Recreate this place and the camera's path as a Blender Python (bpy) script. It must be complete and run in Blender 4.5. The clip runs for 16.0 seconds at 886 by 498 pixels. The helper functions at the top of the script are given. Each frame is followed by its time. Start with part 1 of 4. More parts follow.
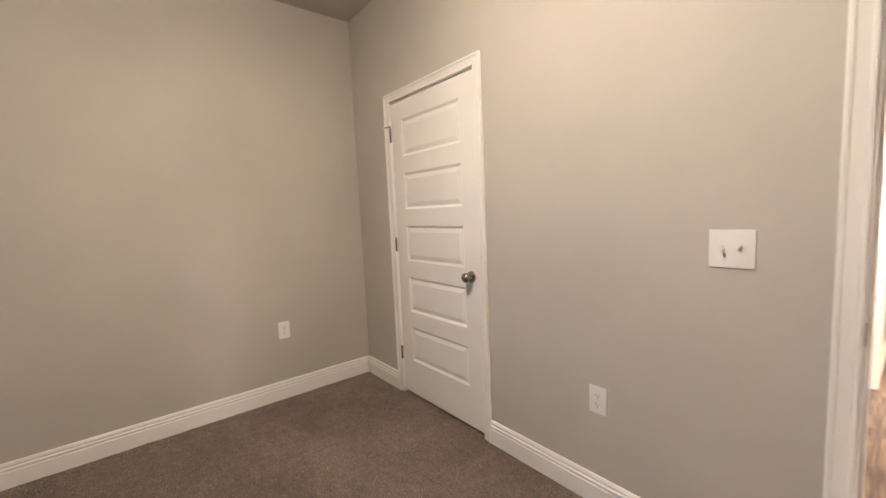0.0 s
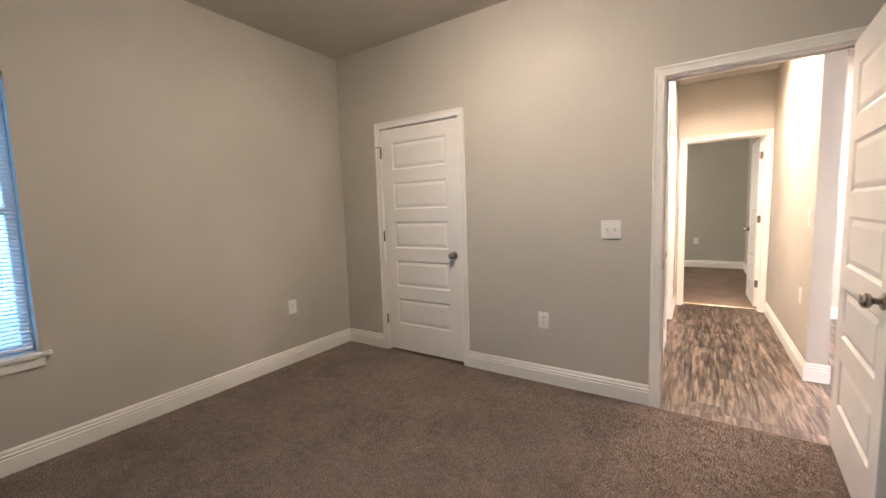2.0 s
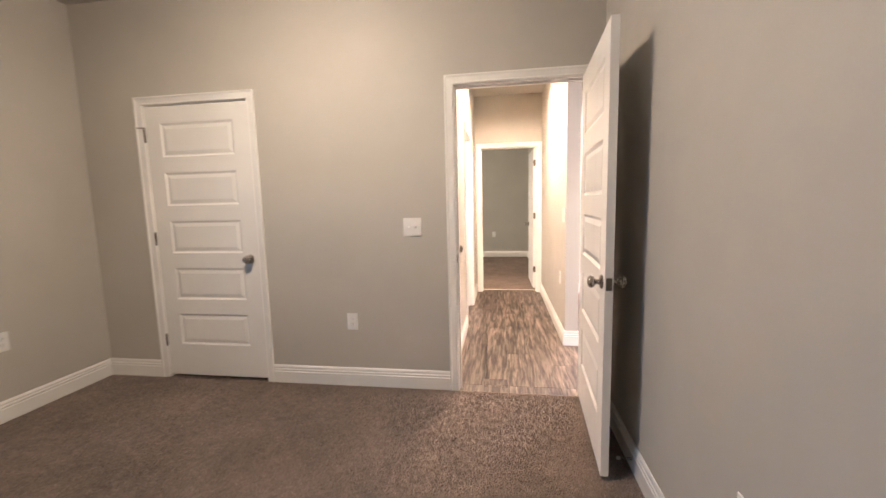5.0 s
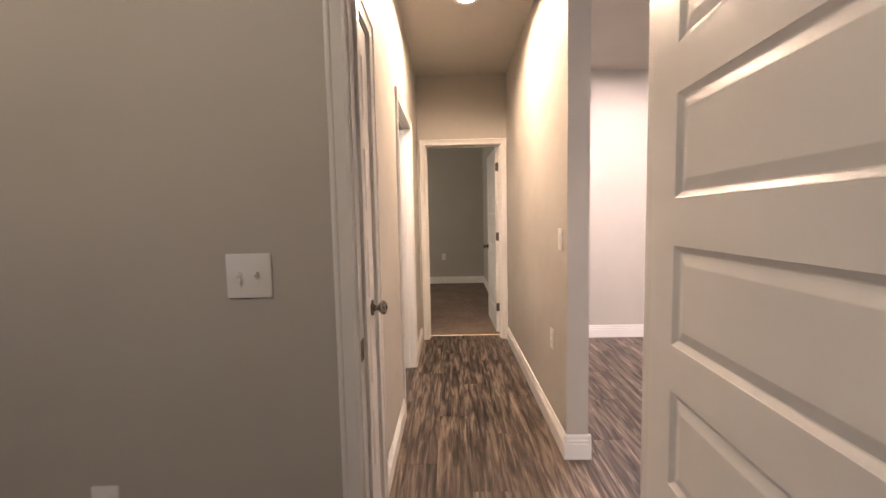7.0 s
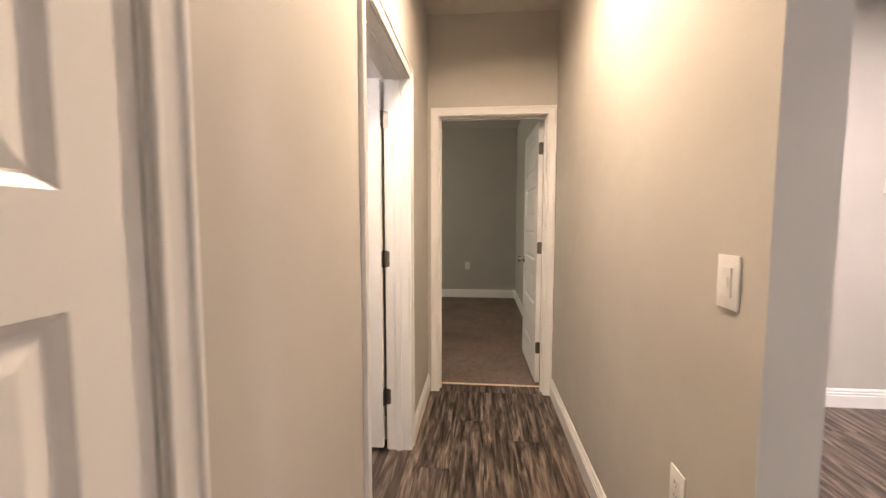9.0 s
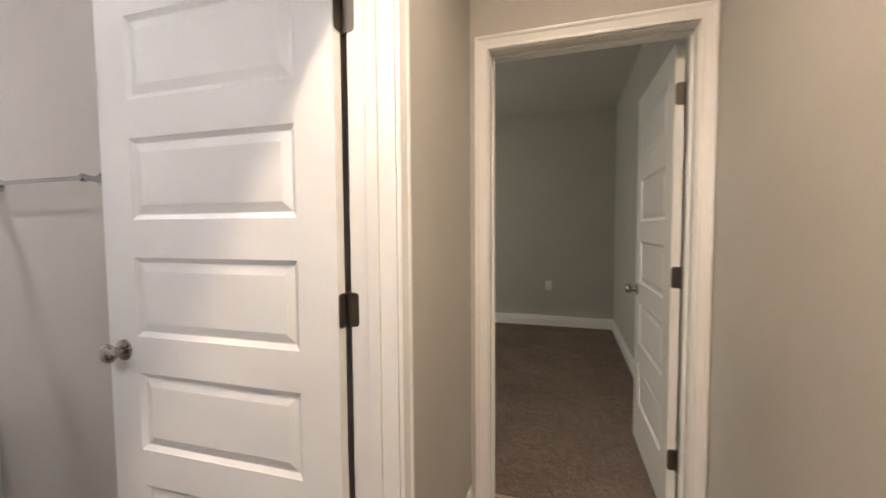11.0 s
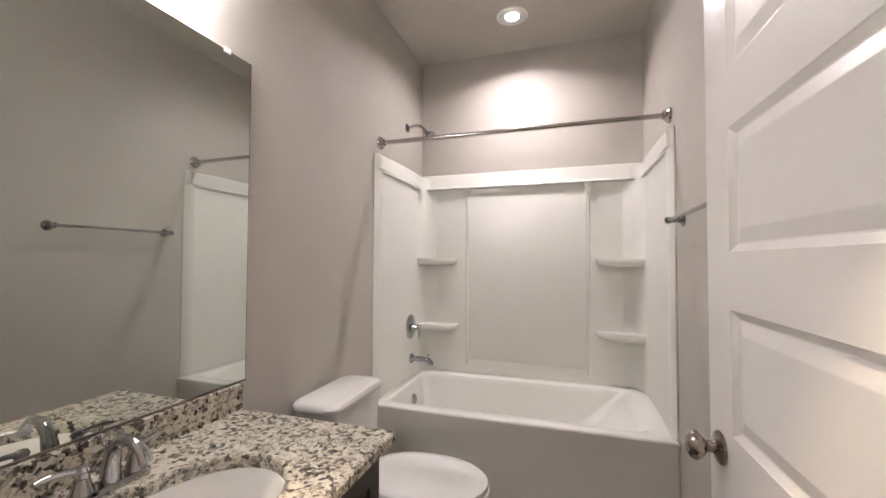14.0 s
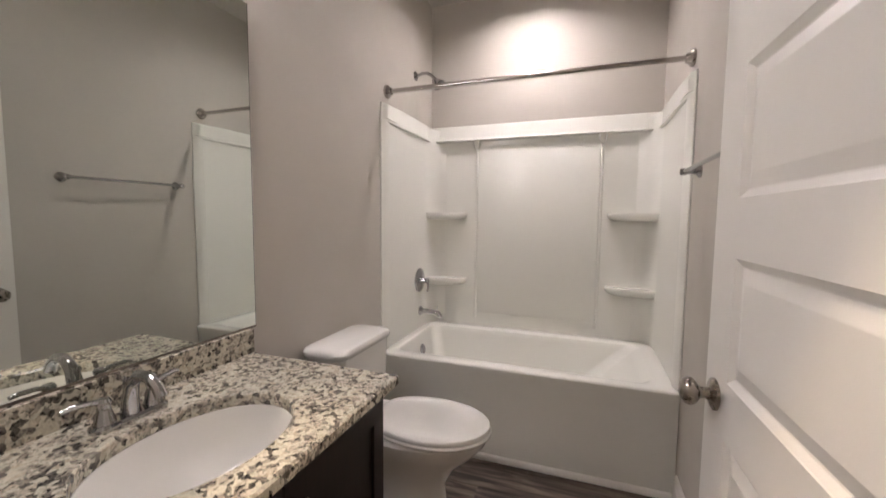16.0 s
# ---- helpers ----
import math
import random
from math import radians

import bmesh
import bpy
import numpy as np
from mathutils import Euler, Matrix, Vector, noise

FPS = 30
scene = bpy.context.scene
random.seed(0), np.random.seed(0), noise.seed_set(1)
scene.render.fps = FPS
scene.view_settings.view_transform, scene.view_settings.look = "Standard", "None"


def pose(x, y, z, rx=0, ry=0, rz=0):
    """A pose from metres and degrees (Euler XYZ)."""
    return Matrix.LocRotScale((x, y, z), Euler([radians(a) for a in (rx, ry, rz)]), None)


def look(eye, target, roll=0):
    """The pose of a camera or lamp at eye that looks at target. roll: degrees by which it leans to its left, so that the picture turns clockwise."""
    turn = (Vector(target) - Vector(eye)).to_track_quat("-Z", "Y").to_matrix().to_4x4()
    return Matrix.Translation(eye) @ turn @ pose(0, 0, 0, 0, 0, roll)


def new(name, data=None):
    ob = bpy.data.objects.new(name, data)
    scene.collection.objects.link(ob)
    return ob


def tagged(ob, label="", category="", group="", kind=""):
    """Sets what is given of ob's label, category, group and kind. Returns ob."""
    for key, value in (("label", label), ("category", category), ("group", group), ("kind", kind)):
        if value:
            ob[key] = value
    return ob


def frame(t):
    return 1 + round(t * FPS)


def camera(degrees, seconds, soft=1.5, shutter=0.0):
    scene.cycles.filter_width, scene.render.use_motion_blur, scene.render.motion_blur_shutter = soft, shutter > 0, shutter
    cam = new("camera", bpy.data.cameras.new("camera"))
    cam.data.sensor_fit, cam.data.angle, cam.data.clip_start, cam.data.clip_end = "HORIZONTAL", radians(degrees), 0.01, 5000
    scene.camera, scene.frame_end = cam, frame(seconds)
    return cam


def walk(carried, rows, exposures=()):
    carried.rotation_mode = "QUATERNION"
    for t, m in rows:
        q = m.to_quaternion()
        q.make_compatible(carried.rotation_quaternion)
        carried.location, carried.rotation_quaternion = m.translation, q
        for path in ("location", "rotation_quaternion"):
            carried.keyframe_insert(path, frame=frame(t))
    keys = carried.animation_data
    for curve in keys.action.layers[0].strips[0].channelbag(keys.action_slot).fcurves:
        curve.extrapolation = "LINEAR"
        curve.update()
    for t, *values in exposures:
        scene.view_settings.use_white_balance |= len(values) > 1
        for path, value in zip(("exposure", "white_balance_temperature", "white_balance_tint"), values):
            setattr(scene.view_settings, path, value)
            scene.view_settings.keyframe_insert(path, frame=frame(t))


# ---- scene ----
cam = camera(96.9, 16.0, shutter=0.3)
PATH = [
    (0, (-0.08, 0.287, 1.299), (-1.625, 1.542, 1.107), -2.5),
    (0.5, (-0.045, -0.01, 1.284), (-1.381, 1.464, 1.076), -2.9),
    (1, (-0.024, -0.321, 1.295), (-1.255, 1.246, 1.127), -2.2),
    (1.5, (0.052, -0.669, 1.285), (-1.157, 0.915, 1.104), -1.2),
    (2, (0.028, -0.973, 1.294), (-1.067, 0.689, 1.102), -1.8),
    (2.5, (0.075, -1.194, 1.297), (-0.894, 0.543, 1.08), -1.9),
    (3, (0.164, -1.38, 1.282), (-0.732, 0.39, 1.028), -0.9),
    (3.5, (0.202, -1.469, 1.283), (-0.694, 0.302, 1.039), -0.5),
    (4, (0.214, -1.41, 1.286), (-0.589, 0.406, 1.044), -0.9),
    (4.5, (0.176, -1.143, 1.288), (-0.396, 0.758, 1.045), -1.4),
    (5, (0.131, -0.81, 1.296), (-0.164, 1.154, 1.063), -1.4),
    (5.2, (0.128, -0.68, 1.284), (-0.096, 1.294, 1.056), -1.2),
    (7.3, (0.067, 0.955, 1.285), (0.069, 2.950, 1.137), -0.9),
    (7.5, (0.054, 1.100, 1.305), (0.081, 3.094, 1.158), -0.7),
    (8, (0.054, 1.363, 1.297), (0.05, 3.357, 1.142), -0.3),
    (8.5, (0.114, 1.646, 1.303), (-0.056, 3.633, 1.154), 0.3),
    (8.7, (0.131, 1.766, 1.295), (-0.048, 3.752, 1.146), 0.1),
    (10.8, (0.167, 3.081, 1.301), (-0.275, 5.027, 1.183), -0.5),
    (11, (0.167, 3.169, 1.29), (-0.43, 5.075, 1.186), -0.4),
    (11.5, (0.201, 3.345, 1.292), (-0.957, 4.973, 1.197), 1.0),
    (12, (0.136, 3.449, 1.301), (-1.508, 4.581, 1.174), 1.1),
    (12.5, (-0.036, 3.522, 1.311), (-1.945, 4.112, 1.239), 0.0),
    (13, (-0.119, 3.571, 1.308), (-2.118, 3.632, 1.278), 0.1),
    (13.5, (-0.173, 3.658, 1.305), (-2.137, 3.277, 1.304), 0.5),
    (14, (-0.183, 3.72, 1.303), (-2.087, 3.109, 1.362), 0.2),
    (14.5, (-0.187, 3.754, 1.318), (-2.059, 3.069, 1.484), -0.5),
    (15, (-0.175, 3.761, 1.331), (-2.04, 3.07, 1.547), -0.9),
    (15.5, (-0.189, 3.755, 1.316), (-2.066, 3.068, 1.409), -0.4),
    (16, (-0.203, 3.748, 1.28), (-2.08, 3.075, 1.123), 0.5),
]
# seconds, stops, kelvin and tint
EXPOSURES = [(0.0, 0.5, 6400, 16), (1.5, 0.2, 6300, 15), (3.2, 0.22, 6150, 16), (4.0, 0.28, 6300, 17), (4.8, 0.35, 6400, 18), (7.2, -0.97, 6600, 19), (8.0, -0.95, 6550, 19), (8.8, -0.95, 6400, 15),
             (11.0, -1.2, 5950, 10), (11.5, -1.3, 6000, 11), (12.0, -1.48, 6100, 12), (13.0, -1.38, 6100, 12), (14.0, -1.22, 6200, 12), (15.0, -1.55, 6350, 12), (16.0, -1.4, 6300, 12)]
walk(cam, [(t, look(eye, target, roll)) for t, eye, target, roll in PATH], exposures=EXPOSURES)


# ---- world and exposure ----
world = bpy.data.worlds.new("sky")
scene.world = world
world.use_nodes = True
wn = world.node_tree.nodes
sky = wn.new("ShaderNodeTexSky")
sky.sky_type = "NISHITA"
sky.sun_disc = False
sky.sun_elevation = radians(38)
sky.sun_rotation = radians(60)
world.node_tree.links.new(sky.outputs[0], wn["Background"].inputs[0])
wn["Background"].inputs[1].default_value = 0.10

sun = new("sun", bpy.data.lights.new("sun", "SUN"))
sun.data.energy, sun.data.angle, sun.data.color = 2.0, radians(0.6), (1.0, 0.95, 0.88)
sun.matrix_basis = look((40, 20, 40), (0, 0, 0))


def daylight(name, x, y, z, turn, w, h, watts, color):
    """An area lamp added in an opening, in place of light from outside."""
    la = new(name, bpy.data.lights.new(name, "AREA"))
    la.data.shape, la.data.size, la.data.size_y, la.data.energy, la.data.color = "RECTANGLE", w, h, watts, color
    la.matrix_basis = pose(x, y, z, 90, 0, turn)


daylight("daylight_bedroom", -3.16, -0.9125, 1.34, -90, 0.9, 1.45, 15, (0.16, 0.52, 1.0))
# Warm fill added at the far room's unseen window, yellower than the sky.
daylight("warm_fill_north_room", -2.93, 6.75, 1.34, -90, 1.4, 1.4, 60, (1.0, 0.93, 0.74))
# Fill added for the further room, at a window that is out of view.
daylight("daylight_fill_east_room", 8.43, 5.9, 1.34, 90, 1.3, 1.4, 30, (0.66, 0.84, 1.0))
# Fill for the living room, in an unseen opening added to its south wall.
daylight("daylight_fill_living", 3.1, -2.23, 1.2, 0, 2.1, 1.7, 90, (0.85, 0.93, 1.0))

# strengths of the lamps' glowing lenses
GLOW_BEDROOM, GLOW_HALL, GLOW_LIVING, GLOW_TUB, GLOW_VANITY = 165.0, 4600.0, 3200.0, 4500.0, 96.0
GLOW_BULB = 210.0


# ---- materials ----
def material(name, color, rough=0.5, metal=0.0, spec=None):
    m = bpy.data.materials.new(name)
    m.use_nodes = True
    b = m.node_tree.nodes["Principled BSDF"]
    b.inputs["Base Color"].default_value = (*color, 1)
    b.inputs["Roughness"].default_value = rough
    b.inputs["Metallic"].default_value = metal
    if spec is not None:
        b.inputs["Specular IOR Level"].default_value = spec
    return m


def node(m, kind, **values):
    n = m.node_tree.nodes.new(kind)
    for key, value in values.items():
        n.inputs[key.replace("_", " ")].default_value = value
    return n


def wire(m, a, b):
    m.node_tree.links.new(a, b)


def coords(m, scale=(1, 1, 1), where="Object"):
    t = node(m, "ShaderNodeTexCoord")
    p = node(m, "ShaderNodeMapping")
    p.inputs["Scale"].default_value = scale
    wire(m, t.outputs[where], p.inputs["Vector"])
    return p.outputs["Vector"]


def noise_tex(m, vector, scale, detail=4.0, rough=0.5, distort=0.0):
    n = node(m, "ShaderNodeTexNoise", Scale=scale, Detail=detail, Roughness=rough, Distortion=distort)
    wire(m, vector, n.inputs["Vector"])
    return n.outputs["Fac"]


def ramp(m, value, stops):
    r = node(m, "ShaderNodeValToRGB")
    e = r.color_ramp.elements
    while len(e) < len(stops):
        e.new(0.5)
    for el, (at, c) in zip(e, stops):
        el.position = at
        el.color = (c, c, c, 1) if isinstance(c, (int, float)) else (*c, 1)
    wire(m, value, r.inputs["Fac"])
    return r.outputs["Color"]


def blend(m, fac, a, b, how="MIX"):
    n = node(m, "ShaderNodeMix")
    n.data_type, n.blend_type = "RGBA", how
    for s, v in ((n.inputs[0], fac), (n.inputs[6], a), (n.inputs[7], b)):
        if isinstance(v, (int, float)):
            s.default_value = v
        elif isinstance(v, tuple):
            s.default_value = (*v, 1)
        else:
            wire(m, v, s)
    return n.outputs[2]


def bump(m, height, strength, distance):
    n = node(m, "ShaderNodeBump", Strength=strength, Distance=distance)
    wire(m, height, n.inputs["Height"])
    wire(m, n.outputs["Normal"], m.node_tree.nodes["Principled BSDF"].inputs["Normal"])


def sets(m, socket, value):
    wire(m, value, m.node_tree.nodes["Principled BSDF"].inputs[socket])


def paint(name, color, rough, peel=0.25):
    m = material(name, color, rough)
    v = coords(m)
    mottled = ramp(m, noise_tex(m, v, 1.7, 3), [(0.3, tuple(c * 0.95 for c in color)), (0.7, tuple(min(1, c * 1.04) for c in color))])
    sets(m, "Base Color", mottled)
    vary = 0.06 if peel > 0.04 else 0.008
    sets(m, "Roughness", ramp(m, noise_tex(m, v, 9, 3), [(0.3, rough - vary), (0.7, rough + vary)]))
    if peel > 0.04:
        bump(m, noise_tex(m, v, 260, 3, 0.6), peel, 0.0012)
    else:
        bump(m, noise_tex(m, v, 4, 2, 0.5), 0.03, 0.01)
    return m


WALL = paint("wall_paint_greige", (0.492, 0.464, 0.415), 0.62)
CEIL = paint("ceiling_paint", (0.56, 0.53, 0.48), 0.9, 0.8)
TRIM = paint("trim_paint_white", (0.80, 0.785, 0.75), 0.34, 0.06)
DOORW = paint("door_paint_white", (0.80, 0.785, 0.75), 0.36, 0.10)


def make_carpet():
    m = material("carpet_brown", (0.2, 0.15, 0.11), 0.97, spec=0.1)
    v = coords(m)
    blot = noise_tex(m, v, 2.3, 4, 0.6)
    mid = noise_tex(m, v, 22, 4, 0.65)
    tuft = noise_tex(m, v, 170, 3, 0.7)
    base = ramp(m, tuft, [(0.30, (0.15, 0.114, 0.090)), (0.52, (0.225, 0.177, 0.144)), (0.72, (0.34, 0.275, 0.23))])
    pile = ramp(m, mid, [(0.3, 0.72), (0.7, 1.15)])
    tread = ramp(m, blot, [(0.3, 0.82), (0.7, 1.1)])
    sets(m, "Base Color", blend(m, 1.0, blend(m, 1.0, base, pile, "MULTIPLY"), tread, "MULTIPLY"))
    mix = blend(m, 0.35, tuft, mid)
    bump(m, mix, 1.0, 0.012)
    return m


CARPET = make_carpet()


def make_tuft():
    m = material("carpet_yarn", (0.2, 0.15, 0.11), 0.95, spec=0.15)
    g = node(m, "ShaderNodeNewGeometry")
    v = coords(m)
    c = ramp(m, g.outputs["Random Per Island"], [(0.0, (0.198, 0.157, 0.130)), (0.35, (0.230, 0.183, 0.154)), (0.7, (0.262, 0.211, 0.180)), (1.0, (0.314, 0.258, 0.223))])
    c = blend(m, 1.0, c, ramp(m, noise_tex(m, v, 21, 4, 0.65), [(0.34, 0.86), (0.66, 1.1)]), "MULTIPLY")
    tread = ramp(m, noise_tex(m, v, 3.1, 5, 0.62, 0.8), [(0.34, 0.74), (0.66, 1.16)])
    sets(m, "Base Color", blend(m, 1.0, c, tread, "MULTIPLY"))
    return m


YARN = make_tuft()


def make_vinyl():
    m = material("vinyl_plank", (0.15, 0.11, 0.08), 0.42)
    info = node(m, "ShaderNodeObjectInfo")
    t = node(m, "ShaderNodeTexCoord")
    shift = node(m, "ShaderNodeVectorMath")
    shift.operation = "MULTIPLY_ADD"
    wire(m, info.outputs["Random"], shift.inputs[0])
    shift.inputs[1].default_value = (7.0, 31.0, 5.0)
    wire(m, t.outputs["Object"], shift.inputs[2])
    p = node(m, "ShaderNodeMapping")
    p.inputs["Scale"].default_value = (1.0, 0.085, 1.0)
    wire(m, shift.outputs["Vector"], p.inputs["Vector"])
    v = p.outputs["Vector"]
    streak = noise_tex(m, v, 38, 6, 0.6, 0.6)
    fine = noise_tex(m, v, 150, 4, 0.6)
    broad = noise_tex(m, v, 9, 3, 0.5, 0.4)
    c = ramp(m, streak, [(0.34, (0.015, 0.0106, 0.0083)), (0.46, (0.066, 0.048, 0.0365)), (0.56, (0.155, 0.117, 0.091)), (0.70, (0.29, 0.236, 0.19))])
    c = blend(m, 0.55, c, ramp(m, broad, [(0.3, 0.45), (0.7, 1.25)]), "MULTIPLY")
    c = blend(m, 0.4, c, ramp(m, fine, [(0.3, 0.6), (0.7, 1.2)]), "MULTIPLY")
    tone = ramp(m, info.outputs["Random"], [(0.0, 0.78), (1.0, 1.12)])
    sets(m, "Base Color", blend(m, 1.0, c, tone, "MULTIPLY"))
    sets(m, "Roughness", ramp(m, streak, [(0.3, 0.52), (0.7, 0.36)]))
    bump(m, fine, 0.25, 0.0012)
    return m


VINYL = make_vinyl()


def make_granite():
    m = material("granite_cream", (0.6, 0.55, 0.45), 0.12)
    v = coords(m)
    bend = node(m, "ShaderNodeTexNoise", Scale=55.0, Detail=3.0)
    wire(m, v, bend.inputs["Vector"])
    warp = node(m, "ShaderNodeVectorMath")
    warp.operation = "MULTIPLY_ADD"
    wire(m, bend.outputs["Color"], warp.inputs[0])
    warp.inputs[1].default_value = (0.013, 0.013, 0.013)
    wire(m, v, warp.inputs[2])

    def crystals(scale):
        cell = node(m, "ShaderNodeTexVoronoi", Scale=scale)
        wire(m, warp.outputs["Vector"], cell.inputs["Vector"])
        split = node(m, "ShaderNodeSeparateColor")
        wire(m, cell.outputs["Color"], split.inputs["Color"])
        return split.outputs["Red"], split.outputs["Green"]

    big, big2 = crystals(84.0)
    small, small2 = crystals(200.0)
    c = ramp(m, big, [(0.0, (0.54, 0.515, 0.42)), (0.38, (0.64, 0.61, 0.50)), (0.54, (0.50, 0.445, 0.345)), (0.64, (0.27, 0.25, 0.215)), (0.73, (0.075, 0.07, 0.063)), (0.84, (0.015, 0.014, 0.013))])
    fleck = ramp(m, small, [(0.0, (0.60, 0.555, 0.465)), (0.48, (0.50, 0.435, 0.35)), (0.70, (0.26, 0.245, 0.215)), (0.85, (0.035, 0.032, 0.03))])
    patch = ramp(m, noise_tex(m, v, 24, 3, 0.6), [(0.44, 0.15), (0.60, 0.72)])
    c = blend(m, patch, c, fleck)
    c = blend(m, 0.3, c, ramp(m, small2, [(0.1, 0.6), (0.9, 1.2)]), "MULTIPLY")
    sets(m, "Base Color", c)
    return m


GRANITE = make_granite()


def make_espresso():
    m = material("espresso_wood", (0.02, 0.012, 0.009), 0.32)
    v = coords(m, (1, 1, 0.08))
    g = noise_tex(m, v, 70, 5, 0.6, 0.5)
    sets(m, "Base Color", ramp(m, g, [(0.3, (0.005, 0.003, 0.0025)), (0.7, (0.016, 0.0095, 0.007))]))
    bump(m, g, 0.12, 0.001)
    return m


ESPRESSO = make_espresso()


def metal(name, color, rough):
    m = material(name, color, rough, 1.0)
    v = coords(m)
    sets(m, "Roughness", ramp(m, noise_tex(m, v, 60, 3), [(0.3, rough * 0.8), (0.7, rough * 1.25)]))
    return m


NICKEL = metal("satin_nickel", (0.34, 0.31, 0.275), 0.27)
HINGE = metal("aged_nickel_hinge", (0.17, 0.145, 0.12), 0.36)
CHROME = metal("chrome", (0.45, 0.45, 0.46), 0.05)
ROD = metal("brushed_rod", (0.50, 0.47, 0.45), 0.20)
BRASSEDGE = metal("threshold_metal", (0.70, 0.58, 0.42), 0.35)
PORCELAIN = paint("porcelain", (0.82, 0.81, 0.78), 0.10, 0.02)
ACRYLIC = material("acrylic_white", (0.80, 0.80, 0.745), 0.23, spec=0.5)
PLASTIC = paint("plate_plastic_white", (0.80, 0.79, 0.77), 0.32, 0.02)
SLOT = material("dark_slot", (0.03, 0.028, 0.025), 0.6)
RUBBER = material("white_rubber", (0.7, 0.68, 0.64), 0.7)
SCREEN = material("thermostat_screen", (0.03, 0.035, 0.035), 0.12)
VINYLFRAME = paint("window_vinyl", (0.80, 0.81, 0.82), 0.35, 0.03)
CAULK = paint("caulk_white", (0.78, 0.77, 0.74), 0.55, 0.05)
MIRROR = material("mirror_silver", (0.69, 0.725, 0.69), 0.015, 1.0)
GROUND = paint("yard_grass", (0.09, 0.10, 0.05), 0.95, 0.5)
SIDING = paint("house_siding", (0.50, 0.42, 0.44), 0.8, 0.3)

SLATM = material("blind_slat", (0.82, 0.82, 0.82), 0.45)
sb = SLATM.node_tree.nodes["Principled BSDF"]
sb.inputs["Transmission Weight"].default_value = 0.0
sb.inputs["Subsurface Weight"].default_value = 0.0

GLASS = material("window_glass", (1, 1, 1), 0.0)
GLASS.node_tree.nodes["Principled BSDF"].inputs["Transmission Weight"].default_value = 1.0
GLASS.node_tree.nodes["Principled BSDF"].inputs["IOR"].default_value = 1.45


def glow(name, color, strength, base=(0.9, 0.9, 0.88)):
    m = material(name, base, 0.35)
    b = m.node_tree.nodes["Principled BSDF"]
    b.inputs["Emission Color"].default_value = (*color, 1)
    b.inputs["Emission Strength"].default_value = strength
    return m


G_BED = glow("bedroom_lamp_glass", (1.0, 0.845, 0.645), GLOW_BEDROOM)
G_HALL = glow("hall_lamp_glass", (1.0, 0.755, 0.53), GLOW_HALL)
G_LIV = glow("living_can_lens", (1.0, 0.84, 0.785), GLOW_LIVING)
G_TUB = glow("tub_can_lens", (1.0, 0.88, 0.86), GLOW_TUB)
G_VAN = glow("vanity_shade_glass", (1.0, 0.905, 0.885), GLOW_VANITY)
G_BULB = glow("vanity_bulb_glass", (1.0, 0.92, 0.92), GLOW_BULB)


# ---- building helpers ----
def mesh_of(name, bm, mat, smooth=None, recalc=True):
    if recalc:
        bmesh.ops.recalc_face_normals(bm, faces=bm.faces)
    me = bpy.data.meshes.new(name)
    if smooth is not None:
        for f in bm.faces:
            f.smooth = True
    bm.to_mesh(me)
    bm.free()
    if smooth is not None:
        me.set_sharp_from_angle(angle=radians(smooth))
    me.materials.append(mat)
    return me


def part(name, bm, mat, parent=None, label="", smooth=None, at=None):
    me = bm if isinstance(bm, bpy.types.Mesh) else mesh_of(name, bm, mat, smooth)
    ob = new(name, me)
    ob.parent = parent
    if at is not None:
        ob.matrix_basis = at
    if label:
        tagged(ob, label)
    return ob


def thing(name, label, category, m=None, group="", kind=""):
    ob = new(name)
    ob.empty_display_size = 0.1
    if m is not None:
        ob.matrix_basis = m
    return tagged(ob, label, category, group, kind)


def box(x0, x1, y0, y1, z0, z1, bm=None, bevel=0.0):
    b = bmesh.new()
    bmesh.ops.create_cube(b, size=1, matrix=Matrix.Translation(((x0 + x1) / 2, (y0 + y1) / 2, (z0 + z1) / 2)) @ Matrix.Diagonal((abs(x1 - x0), abs(y1 - y0), abs(z1 - z0), 1)))
    if bevel:
        bmesh.ops.bevel(b, geom=b.edges[:], offset=bevel, segments=2, affect="EDGES", profile=0.6)
    if bm is None:
        return b
    me = bpy.data.meshes.new("scratch")
    b.to_mesh(me)
    b.free()
    bm.from_mesh(me)
    bpy.data.meshes.remove(me)
    return bm


def loft(loops, cap0=True, cap1=True, bm=None):
    """Closed rings of equally many points, joined in order."""
    bm = bm or bmesh.new()
    rings = [[bm.verts.new(p) for p in ring] for ring in loops]
    n = len(rings[0])
    for a, b in zip(rings, rings[1:]):
        for i in range(n):
            bm.faces.new((a[i], a[(i + 1) % n], b[(i + 1) % n], b[i]))
    if cap0:
        bm.faces.new(rings[0][::-1])
    if cap1:
        bm.faces.new(rings[-1])
    return bm


def lathe(profile, segs=24, bm=None):
    """Rings of (radius, height) round z."""
    return loft([[(r * math.cos(2 * math.pi * i / segs), r * math.sin(2 * math.pi * i / segs), z) for i in range(segs)] for r, z in profile], bm=bm)


def collar(profile, segs=40):
    """A ring with an open middle: the profile of (radius, height) is closed on itself."""
    rings = [[(r * math.cos(2 * math.pi * i / segs), r * math.sin(2 * math.pi * i / segs), z) for i in range(segs)] for r, z in profile]
    return loft(rings + [rings[0]], cap0=False, cap1=False)


